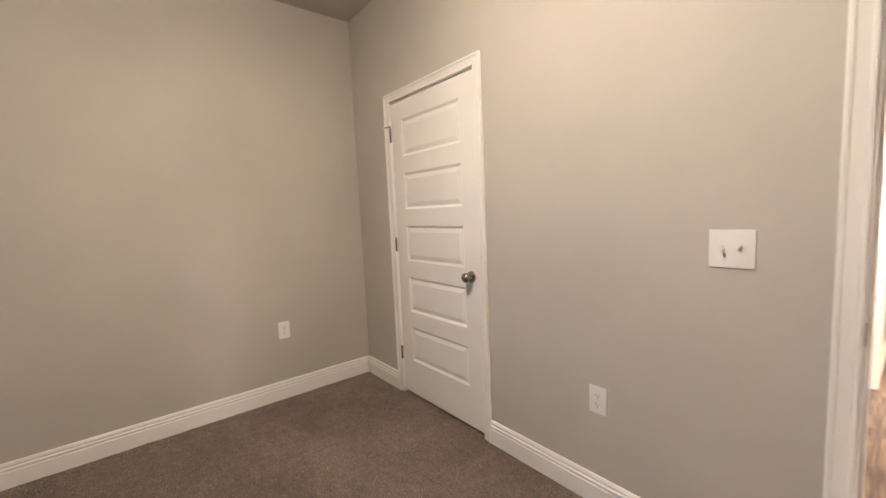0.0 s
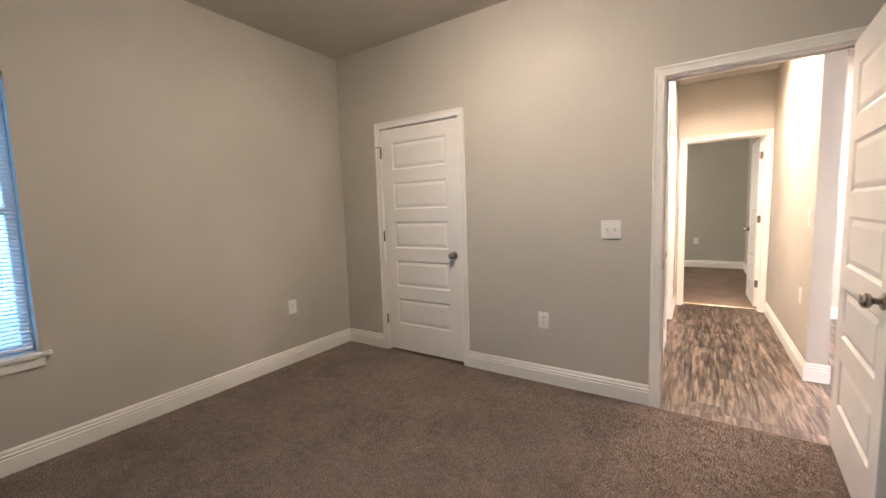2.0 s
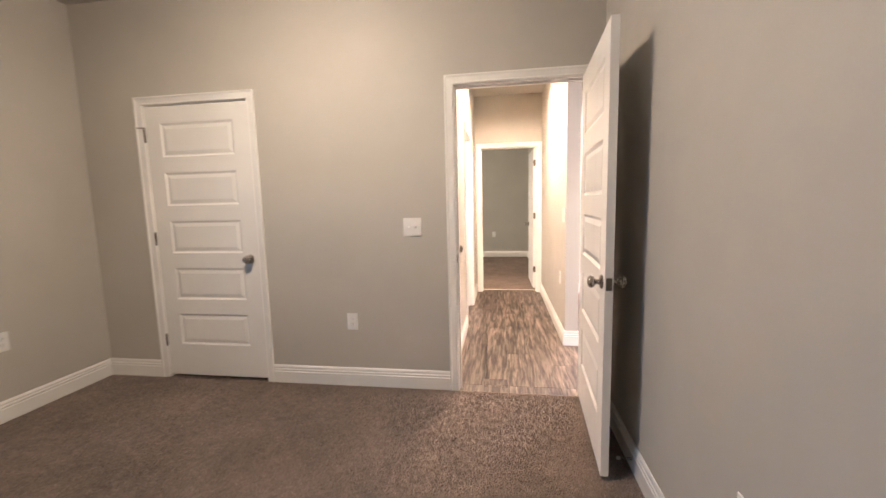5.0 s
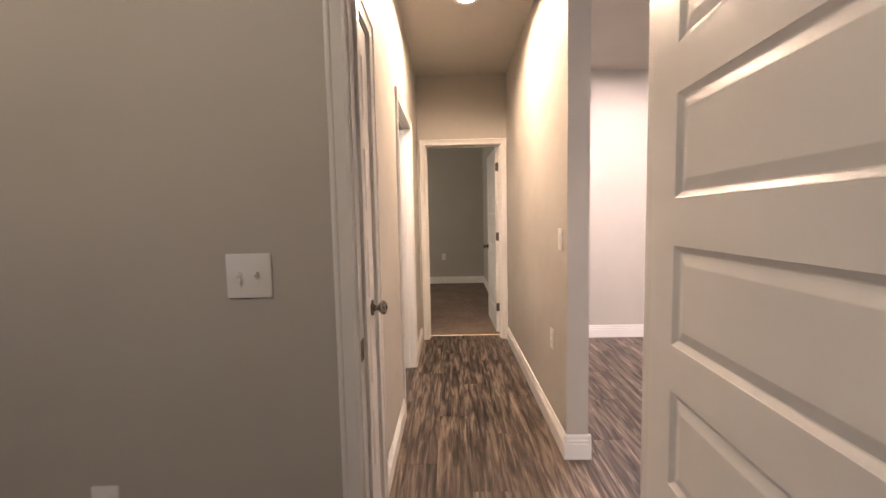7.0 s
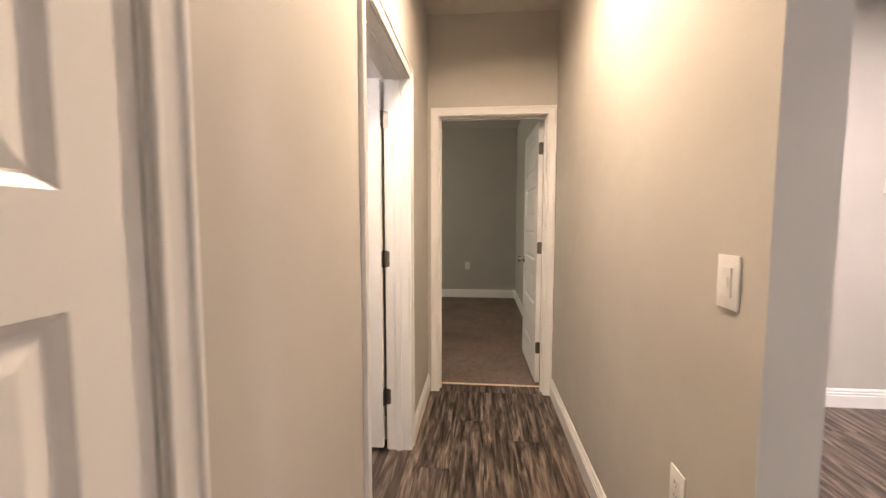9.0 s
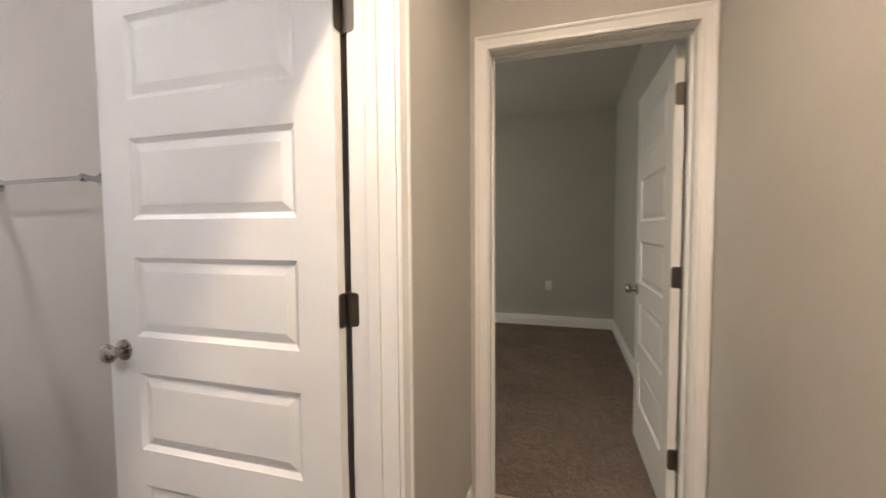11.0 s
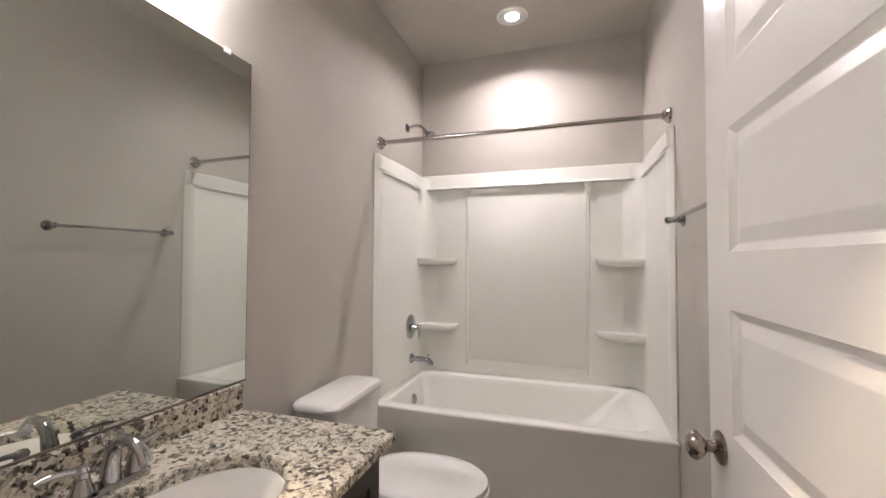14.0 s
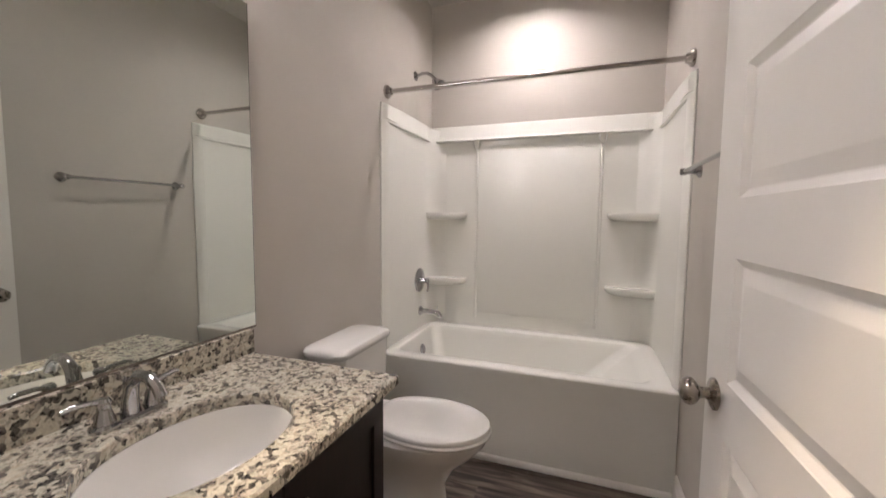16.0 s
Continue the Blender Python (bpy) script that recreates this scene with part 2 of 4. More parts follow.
def tube(points, radius, segs=12, bm=None):
    pts = [Vector(p) for p in points]
    radii = radius if isinstance(radius, (list, tuple)) else [radius] * len(pts)
    loops = []
    up = Vector((0, 0, 1))
    first = (pts[1] - pts[0]).normalized()
    side = first.cross(up if abs(first.dot(up)) < 0.95 else Vector((1, 0, 0))).normalized()
    for i, p in enumerate(pts):
        d = (pts[min(i + 1, len(pts) - 1)] - pts[max(i - 1, 0)]).normalized()
        side = (side - d * side.dot(d)).normalized()
        other = d.cross(side)
        loops.append([p + radii[i] * (math.cos(2 * math.pi * k / segs) * side + math.sin(2 * math.pi * k / segs) * other) for k in range(segs)])
    return loft(loops, bm=bm)


def extrude_profile(profile, a, b, across, bm=None):
    """A profile of (out, up) run from a to b; across is the way that 'out' points; up is 'rise'."""
    a, b, across = Vector(a), Vector(b), Vector(across).normalized()
    rise = (b - a).normalized().cross(across)
    if rise.dot(Vector((0, 0, 1))) < -0.5:
        rise = -rise
    return loft([[p + across * o + rise * u for o, u in profile] for p in (a, b)], bm=bm)


def rounded(cx, cy, hx, hy, r, z, n=6):
    pts = []
    for k, (sx, sy) in enumerate(((1, 1), (-1, 1), (-1, -1), (1, -1))):
        for i in range(n + 1):
            a = math.pi / 2 * (k + i / n)
            pts.append((cx + sx * (hx - r) + r * math.cos(a), cy + sy * (hy - r) + r * math.sin(a), z))
    return pts


def wall(name, x0, x1, y0, y1, z0=-0.02, z1=2.87, gaps=(), label="greige painted drywall wall", mat=None):
    """A wall along its longer side; gaps: (from, to, low, high) along that side."""
    bm = bmesh.new()
    along_x = (x1 - x0) > (y1 - y0)
    lo, hi = (x0, x1) if along_x else (y0, y1)
    def cell(a, b, c, d):
        if b - a > 1e-4 and d - c > 1e-4:
            box(*((a, b, y0, y1) if along_x else (x0, x1, a, b)), c, d, bm)
    at = lo
    for a, b, c, d in sorted(gaps):
        cell(at, a, z0, z1)
        cell(a, b, z0, c)
        cell(a, b, d, z1)
        at = b
    cell(at, hi, z0, z1)
    bmesh.ops.remove_doubles(bm, verts=bm.verts, dist=1e-5)
    return tagged(part(name, mesh_of(name, bm, mat or WALL, recalc=False), WALL), label, "wall", kind="structure")


BASE_PROFILE = [(0, 0), (0.0145, 0), (0.0145, 0.084), (0.010, 0.088), (0.010, 0.092), (0.0138, 0.096), (0.0138, 0.103), (0.008, 0.108), (0.008, 0.113), (0.0105, 0.117), (0.0085, 0.126), (0.004, 0.133), (0, 0.133)]


def baseboard(a, b, out, z=0.0, label="white painted baseboard with stepped top edge"):
    ob = part("baseboard", extrude_profile(BASE_PROFILE, (*a, z), (*b, z), (*out, 0)), TRIM, smooth=25)
    return tagged(ob, label, "baseboard", kind="structure")


# ---- doors ----
CASING = 0.057
PROFILE = [(0, 0), (0.0, 0.008), (0.0025, 0.0108), (0.009, 0.0112), (0.012, 0.0092), (0.016, 0.0092), (0.034, 0.0118), (0.040, 0.0126), (0.0425, 0.0156), (0.046, 0.0174), (0.053, 0.0174), (0.0562, 0.015), (0.057, 0.011), (0.057, 0)]


def casing(parent, w, h, y, out, left=True, right=True):
    """Casing boards round an opening 0..w wide and h high, on the wall face y, proud towards out (+1 or -1)."""
    r = 0.005
    prof = PROFILE
    def board(name, ring0, ring1):
        part(name, loft([ring0, ring1]), TRIM, parent, smooth=12)
    if left:
        board("casing_side", [(-r - u, y + out * t, -0.012) for u, t in prof], [(-r - u, y + out * t, h + r + u) for u, t in prof])
    if right:
        board("casing_side", [(w + r + u, y + out * t, -0.012) for u, t in prof], [(w + r + u, y + out * t, h + r + u) for u, t in prof])
    board("casing_head", [(-r - u, y + out * t, h + r + u) for u, t in prof], [(w + r + u, y + out * t, h + r + u) for u, t in prof])


def jambs(parent, w, h, depth, stop):
    """Jamb lining of an opening from y=0 to y=depth, with a stop round it at y=stop."""
    t = 0.016
    part("jamb", box(-t, 0, 0.001, depth - 0.001, -0.012, h + t, bevel=0.001), TRIM, parent)
    part("jamb", box(w, w + t, 0.001, depth - 0.001, -0.012, h + t, bevel=0.001), TRIM, parent)
    part("head_jamb", box(0, w, 0.001, depth - 0.001, h, h + t), TRIM, parent)
    s = 0.011
    part("door_stop", box(0, s, stop, stop + 0.032, -0.012, h - s, bevel=0.002), TRIM, parent)
    part("door_stop", box(w - s, w, stop, stop + 0.032, -0.012, h - s, bevel=0.002), TRIM, parent)
    part("door_stop", box(0, w, stop, stop + 0.032, h - s, h, bevel=0.002), TRIM, parent)


TOP_RAIL, PANEL, RAIL, BOTTOM_RAIL = 0.116, 0.240, 0.1135, 0.243
panel_cache = {}


def panel_mesh(w, h, t):
    key = (round(w, 3), round(h, 3), t)
    if key not in panel_cache:
        bm = bmesh.new()
        for s in (1, -1):
            f = t / 2 * s
            def ring(inset, d):
                return [(inset, f - s * d, inset), (w - inset, f - s * d, inset), (w - inset, f - s * d, h - inset), (inset, f - s * d, h - inset)]
            loft([ring(0, 0.0), ring(0.002, 0.0018), ring(0.013, 0.0088), ring(0.016, 0.0095), ring(0.041, 0.0030), ring(0.043, 0.0027)], cap0=False, bm=bm)
        panel_cache[key] = mesh_of("panel", bm, DOORW)
    return panel_cache[key]


def knob_mesh():
    bm = lathe([(0.0005, 0), (0.031, 0), (0.033, 0.002), (0.032, 0.006), (0.026, 0.010), (0.014, 0.013), (0.0115, 0.018), (0.0115, 0.026), (0.016, 0.031), (0.024, 0.036),
                (0.0285, 0.044), (0.0285, 0.050), (0.025, 0.058), (0.017, 0.063), (0.008, 0.065), (0.0005, 0.0655)], 28)
    return mesh_of("knob", bm, NICKEL, 35)


KNOB = knob_mesh()


def hinge_mesh():
    bm = bmesh.new()
    tube([(0, 0, -0.046), (0, 0, 0.046)], 0.0065, 12, bm)
    for s in (0.0475, -0.0475):
        lo = [(0.0062 * math.cos(k * math.pi / 6), 0.0062 * math.sin(k * math.pi / 6), s) for k in range(12)]
        loft([[(x * 0.9, y * 0.9, z - 0.0015) for x, y, z in lo], [(x * 0.7, y * 0.7, z + 0.0015) for x, y, z in lo]], bm=bm)
    return mesh_of("hinge_barrel", bm, HINGE, 35)


BARREL = hinge_mesh()


def plate_mesh(sx):
    """A hinge leaf with rounded free corners, standing in x-z, 2 mm thick in y."""
    w, h, r = 0.034 * sx, 0.045, 0.011
    outline = [(0, -h)] + [(w - sx * r + sx * r * math.sin(a), -h + r - r * math.cos(a)) for a in (0, 0.4, 0.8, 1.2, 1.57)]
    outline += [(w - sx * r + sx * r * math.cos(a), h - r + r * math.sin(a)) for a in (0, 0.4, 0.8, 1.2, 1.57)] + [(0, h)]
    return mesh_of("hinge_plate", loft([[(x, -0.0012, z) for x, z in outline], [(x, 0.0012, z) for x, z in outline]]), HINGE)


PLATE = plate_mesh(1)


def leaf(parent, w, pivot, hand=1, h=2.034, hinges=True, jamb_turn=None, knob_z=0.925):
    """A moulded five-panel door: hinge at the pose 'pivot', leaf along +x, thick towards y*hand."""
    t = 0.035
    ob = bmesh.new()
    stile = 0.117 if w > 0.6 else 0.088
    z0 = 0.022
    y0, y1 = (0.004, 0.004 + t) if hand > 0 else (-0.004 - t, -0.004)
    xa, xb = 0.004, w - 0.003
    box(xa, xa + stile, y0, y1, z0, h, ob)
    box(xb - stile, xb, y0, y1, z0, h, ob)
    zs, z = [], z0 + BOTTOM_RAIL
    box(xa + stile, xb - stile, y0, y1, z0, z, ob)
    for i in range(5):
        ph = PANEL * (h - z0) / (TOP_RAIL + 5 * PANEL + 4 * RAIL + BOTTOM_RAIL)
        zs.append((z, ph))
        z += ph
        top = h if i == 4 else z + RAIL * (h - z0) / 2.03
        box(xa + stile, xb - stile, y0, y1, z, top, ob)
        z = top
    body = part("door_leaf", ob, DOORW, parent, at=pivot)
    for z, ph in zs:
        part("panel", panel_mesh(xb - xa - 2 * stile, ph, t), DOORW, body, at=pose(xa + stile, (y0 + y1) / 2, z))
    for y, rx in ((y0, 90), (y1, -90)):
        part("knob", KNOB, NICKEL, body, "round satin nickel door knob", at=pose(xb - 0.062, y, knob_z, rx))
    part("latch_plate", box(xb - 0.0005, xb + 0.0015, (y0 + y1) / 2 - 0.0125, (y0 + y1) / 2 + 0.0125, knob_z - 0.028, knob_z + 0.028, bevel=0.0007), HINGE, body, "dark nickel latch plate")
    if hinges:
        for z in (0.30, 1.08, 1.83):
            b = part("hinge_barrel", BARREL, HINGE, body, "aged nickel hinge", at=pose(0, -0.0072 * hand, z))
            part("hinge_plate", PLATE, HINGE, body, at=pose(xa - 0.0016, y0 if hand > 0 else y1, z, 0, 0, 90 * hand))
            if jamb_turn is not None:
                part("hinge_plate", PLATE, HINGE, body, at=pose(0, 0, z, 0, 0, jamb_turn))
    return body


# ---- the large structure ----
H = 2.75
CEILINGS = {"ceiling_bedroom": 2.775, "ceiling_bath": 2.81, "ceiling_north_room": 2.77}
CANS = {"ceiling_hall": (0.2275, 3.45), "ceiling_bath": (-2.575, 3.395)}
T = 0.02   # rough opening beyond the clear opening
ground = tagged(part("ground", box(-400, 400, -400, 400, -0.5, -0.3), GROUND), "mown grass yard round the house", "ground", kind="structure")
slab = tagged(part("floor_slab", box(-3.3, 9.0, -2.5, 8.6, -0.29, -0.03), CAULK), "concrete slab under the floor coverings", "floor", kind="structure")

wall("wall_bedroom_north", -3.075, 0.875, 1.78, 1.888, gaps=[(-2.428 - T, -1.612 + T, -1, 2.04 + T), (-0.165 - T, 0.665 + T, -1, 2.04 + T)])
wall("wall_bedroom_west", -3.095, -2.955, -2.2, 1.78, gaps=[(-1.37, -0.455, 0.60, 2.075)])
wall("wall_bedroom_east", 0.755, 0.875, -2.2, 1.78)
wall("wall_bedroom_south", -3.095, 0.875, -2.32, -2.2)
wall("wall_hall_west", -0.36, -0.235, 1.888, 4.862, gaps=[(1.953 - T, 2.377 + T, -1, 2.04 + T), (3.253 - T, 4.068 + T, -1, 2.04 + T)])
wall("wall_hall_east", 0.69, 0.804, 2.745, 4.862)
wall("wall_hall_north", -3.02, 3.54, 4.862, 4.99, gaps=[(-0.15 - T, 0.625 + T, -1, 2.04 + T)])
wall("wall_bath_south", -3.1, -0.36, 2.53, 2.65)
wall("wall_bath_west", -3.11, -2.99, 2.65, 4.185)
wall("wall_bath_north", -3.11, -0.36, 4.185, 4.305)
wall("wall_linen_back", -1.1, -1.0, 1.888, 2.53)
wall("wall_closet_side", -2.75, -2.65, 1.888, 2.53)
wall("wall_north_room_east", 0.745, 0.865, 4.99, 8.48)
wall("wall_north_room_north", -3.02, 0.865, 8.48, 8.60)
wall("wall_north_room_west", -3.02, -2.9, 4.99, 8.48, gaps=[(6.0, 7.5, 0.6, 2.07)])
wall("wall_living_east", 5.0, 5.12, -2.2, 7.2, gaps=[(5.97 - T, 6.73 + T, -1, 2.04 + T)])
# Out of view; its opening is added for the living room's fill lamp.
wall("wall_living_south", 0.875, 5.12, -2.32, -2.2, gaps=[(2.0, 4.2, 0.3, 2.07)])
wall("wall_alcove_west", 3.42, 3.54, 4.99, 7.2)
wall("wall_alcove_north", 3.42, 5.12, 7.2, 7.32)
wall("wall_east_room_east", 8.4, 8.52, 4.2, 8.5, gaps=[(5.2, 6.6, 0.6, 2.07)])
wall("wall_east_room_south", 5.12, 8.52, 4.08, 4.2)
wall("wall_east_room_north", 5.12, 8.52, 8.5, 8.62)

for nm, x0, x1, y0, y1 in (("ceiling_bedroom", -3.02, 0.815, -2.26, 1.84), ("ceiling_hall", -0.30, 0.775, 1.845, 4.92), ("ceiling_bath", -3.06, -0.305, 2.59, 4.245), ("ceiling_closet", -3.0, -0.31, 1.85, 2.585),
                           ("ceiling_living", 0.775, 5.06, -2.26, 4.92), ("ceiling_alcove", 3.48, 5.06, 4.925, 7.26), ("ceiling_north_room", -2.96, 0.805, 4.925, 8.54), ("ceiling_east_room", 5.065, 8.46, 4.14, 8.56),
                           ("ceiling_void", -2.96, -0.3, 4.25, 4.92)):
    low = CEILINGS.get(nm, H)
    cx, cy = CANS.get(nm, (x0, y0))
    a = 0.062
    bm = bmesh.new()
    if nm in CANS:
        for q in ((x0, cx - a, y0, y1), (cx + a, x1, y0, y1), (cx - a, cx + a, y0, cy - a), (cx - a, cx + a, cy + a, y1)):
            box(*q, low, 2.9, bm)
        bmesh.ops.remove_doubles(bm, verts=bm.verts, dist=1e-5)
    else:
        box(x0, x1, y0, y1, low, 2.9, bm)
    tagged(part(nm, mesh_of(nm, bm, CEIL, recalc=False), CEIL), "flat painted drywall ceiling", "ceiling", kind="structure")

for nm, x0, x1, y0, y1 in (("floor_bedroom", -2.955, 0.755, -2.2, 1.765), ("floor_north_room", -2.9, 0.745, 5.012, 8.48), ("floor_east_room", 5.03, 8.4, 4.2, 8.5), ("floor_closet", -2.65, -1.1, 1.765, 2.53)):
    tagged(part(nm, box(x0, x1, y0, y1, -0.03, 0.0), CARPET), "brown cut-pile carpet floor", "floor", kind="structure")


def tufts(name, x0, x1, y0, y1, pitch, seed):
    """Cut pile: small leaning three-sided yarn ends, standing in the carpet's backing."""
    r = np.random.default_rng(seed)
    gx, gy = np.meshgrid(np.arange(x0 + 0.004, x1 - 0.004, pitch), np.arange(y0 + 0.004, y1 - 0.004, pitch))
    n = gx.size
    px = gx.ravel() + r.uniform(-0.5, 0.5, n) * pitch
    py = gy.ravel() + r.uniform(-0.5, 0.5, n) * pitch
    a = r.uniform(0, 2 * np.pi, n)
    rad, high = r.uniform(0.0046, 0.0072, n), r.uniform(0.0045, 0.0075, n)
    high *= np.array([0.85 + 0.45 * noise.noise((x * 24, y * 24, 0.0)) for x, y in zip(px, py)]).clip(0.62, 1.2)
    lean, way = r.uniform(0, 0.006, n), r.uniform(0, 2 * np.pi, n)
    v = np.zeros((n, 4, 3))
    for k in range(3):
        v[:, k, 0] = px + rad * np.cos(a + k * 2.0944)
        v[:, k, 1] = py + rad * np.sin(a + k * 2.0944)
        v[:, k, 2] = -0.002
    v[:, 3, 0], v[:, 3, 1], v[:, 3, 2] = px + lean * np.cos(way), py + lean * np.sin(way), high
    b = np.arange(n)[:, None, None] * 4
    f = (np.array([[0, 1, 3], [1, 2, 3], [2, 0, 3]])[None] + b).reshape(-1, 3)
    me = bpy.data.meshes.new(name)
    me.from_pydata(v.reshape(-1, 3).tolist(), [], f.tolist())
    me.materials.append(YARN)
    ob = new(name, me)
    return tagged(ob, "brown and beige cut-pile carpet yarn", "carpet", kind="stuff")


tufts("carpet_pile", -2.94, 0.74, -1.3, 1.762, 0.0080, 1)
tufts("carpet_pile", -0.55, 0.73, 5.014, 8.465, 0.0125, 2)

# baseboards
BB = baseboard
BB((-2.955, 1.78), (-2.49, 1.78), (0, -1))
BB((-1.55, 1.78), (-0.227, 1.78), (0, -1))
BB((0.728, 1.78), (0.755, 1.78), (0, -1))
BB((-2.955, -2.2), (-2.955, 1.766), (1, 0))
BB((0.755, -2.2), (0.755, 1.766), (-1, 0))
BB((-2.94, -2.2), (0.74, -2.2), (0, 1))
V = -0.010
BB((-0.235, 2.441), (-0.235, 3.189), (1, 0), V)
BB((-0.235, 4.132), (-0.235, 4.862), (1, 0), V)
BB((0.69, 2.731), (0.69, 4.846), (-1, 0), V)
BB((0.676, 2.745), (0.818, 2.745), (0, -1), V)
BB((0.804, 2.731), (0.804, 4.848), (1, 0), V)
BB((0.818, 4.862), (3.554, 4.862), (0, -1), V)
BB((3.54, 4.848), (3.54, 7.2), (1, 0), V)
BB((5.0, -2.2), (5.0, 5.905), (-1, 0), V)
BB((5.0, 6.795), (5.0, 7.2), (-1, 0), V)
BB((3.554, 7.2), (4.986, 7.2), (0, -1), V)
BB((0.728, 1.888), (0.889, 1.888), (0, 1), V)
BB((0.875, -2.2), (0.875, 1.888), (1, 0), V)
BB((-2.165, 4.185), (-0.36, 4.185), (0, -1), V)
BB((-2.165, 2.65), (-1.235, 2.65), (0, 1), V)
BB((-2.9, 8.48), (0.745, 8.48), (0, -1))
BB((0.745, 4.99), (0.745, 8.466), (-1, 0))
BB((-2.9, 4.99), (-2.9, 8.466), (1, 0))
BB((-2.886, 4.99), (-0.217, 4.99), (0, 1))
BB((8.4, 4.2), (8.4, 8.5), (-1, 0))
BB((5.12, 8.5), (8.386, 8.5), (0, -1))

# doors: frames stand in local space, x along the opening and y through the wall
door_1 = thing("door_1", "closed white five-panel closet door with nickel knob", "door", pose(-2.428, 1.78, 0), kind="structure")
jambs(door_1, 0.816, 2.04, 0.108, 0.046)
casing(door_1, 0.816, 2.04, 0, -1)
leaf(door_1, 0.816, pose(0, 0.0, 0), 1)

door_2 = thing("door_2", "white five-panel bedroom door standing open into the carpeted room", "door", pose(-0.165, 1.78, 0), kind="structure")
jambs(door_2, 0.83, 2.04, 0.108, 0.046)
casing(door_2, 0.83, 2.04, 0, -1)
casing(door_2, 0.83, 2.04, 0.108, 1, left=False)
leaf(door_2, 0.825, pose(0.83, -0.004, 0, 0, 0, -93.5), -1)
part("strike_plate", box(0.0, 0.0016, 0.004, 0.036, 0.89, 0.95, bevel=0.0006), HINGE, door_2, "dark nickel strike plate")

door_3 = thing("door_3", "closed narrow white five-panel linen closet door", "door", pose(-0.235, 1.953, 0, 0, 0, 90), kind="structure")
jambs(door_3, 0.424, 2.04, 0.125, 0.046)
casing(door_3, 0.424, 2.04, 0, -1)
leaf(door_3, 0.424, pose(0, 0.0, 0), 1)

door_4 = thing("door_4", "white five-panel bathroom door standing open beside the towel bar", "door", pose(-0.235, 3.253, 0, 0, 0, 90), kind="structure")
jambs(door_4, 0.815, 2.04, 0.125, 0.046)
casing(door_4, 0.815, 2.04, 0, -1)
casing(door_4, 0.815, 2.04, 0.125, 1)
leaf(door_4, 0.815, pose(0.815, 0.143, 0, 0, 0, 91.2), 1, jamb_turn=180)

door_5 = thing("door_5", "white five-panel door standing open into the far carpeted room", "door", pose(-0.15, 4.862, 0), kind="structure")
jambs(door_5, 0.775, 2.04, 0.128, 0.05)
casing(door_5, 0.775, 2.04, 0, -1)
casing(door_5, 0.775, 2.04, 0.128, 1)
leaf(door_5, 0.775, pose(0.775, 0.142, 0, 0, 0, 91.0), 1, jamb_turn=180)

door_6 = thing("door_6", "white cased doorway to a further carpeted room", "doorway", pose(5.0, 6.73, 0, 0, 0, -90), kind="structure")
jambs(door_6, 0.76, 2.04, 0.12, 0.046)
casing(door_6, 0.76, 2.04, 0, -1)

threshold = tagged(part("threshold", extrude_profile([(0, 0), (0.03, 0), (0.026, 0.006), (0.015, 0.009), (0.004, 0.006)], (-0.15, 4.992, -0.012), (0.625, 4.992, -0.012), (0, 1, 0)), BRASSEDGE), "metal carpet edge strip in the doorway", "threshold", kind="structure")


# ---- window of the bedroom ----
def window(name, x, y0, y1, z0, z1, side, label, blinds=True):
    """A window in a wall along y, inner face x, outer way 'side' (-1: towards -x)."""
    w = thing(name, label, "window", kind="structure")
    d = 0.085 * side
    f = 0.045
    ym, zm = (y0 + y1) / 2, z0 + (z1 - z0) * 0.52
    for n_, b in (("window_frame", (y0, y0 + f, z0, z1)), ("window_frame", (y1 - f, y1, z0, z1)), ("window_frame", (y0 + f, y1 - f, z1 - f, z1)), ("window_frame", (y0 + f, y1 - f, z0, z0 + f)), ("meeting_rail", (y0 + f, y1 - f, zm - 0.022, zm + 0.022))):
        part(n_, box(x + d, x + d + 0.05 * side, b[0], b[1], b[2], b[3], bevel=0.003), VINYLFRAME, w)
    for a, b in ((z0 + f, zm - 0.022), (zm + 0.022, z1 - f)):
        p = part("pane", box(x + d + 0.022 * side, x + d + 0.026 * side, y0 + f, y1 - f, a, b), GLASS, w)
        p.visible_shadow = False
    part("window_sill", box(x + d, x - 0.03 * side, y0 - 0.045, y1 + 0.045, z0 - 0.018, z0 - 0.002, bevel=0.004) if not blinds else sill_mesh(x, y0, y1, z0, d, side), TRIM, w)
    part("apron", box(x, x - 0.014 * side, y0 - 0.02, y1 + 0.02, z0 - 0.075, z0 - 0.018, bevel=0.004), TRIM, w)
    return w


def sill_mesh(x, y0, y1, z0, d, side):
    bm = box(x + d, x - 0.001 * side, y0 + 0.001, y1 - 0.001, z0 - 0.018, z0 + 0.002)
    return box(x - 0.001 * side, x - 0.032 * side, y0 - 0.045, y1 + 0.045, z0 - 0.018, z0 + 0.002, bm, bevel=0.004)


window("window_1", -2.955, -1.37, -0.455, 0.60, 2.075, -1, "white double-hung window with a painted sill, behind closed blinds")
window("window_2", -2.9, 6.0, 7.5, 0.6, 2.07, -1, "white window of the far carpeted room", blinds=False)
# Unseen window, added to go with the further room's fill lamp.
window("window_3", 8.4, 5.2, 6.6, 0.6, 2.07, 1, "unseen white window added to the further room", blinds=False)

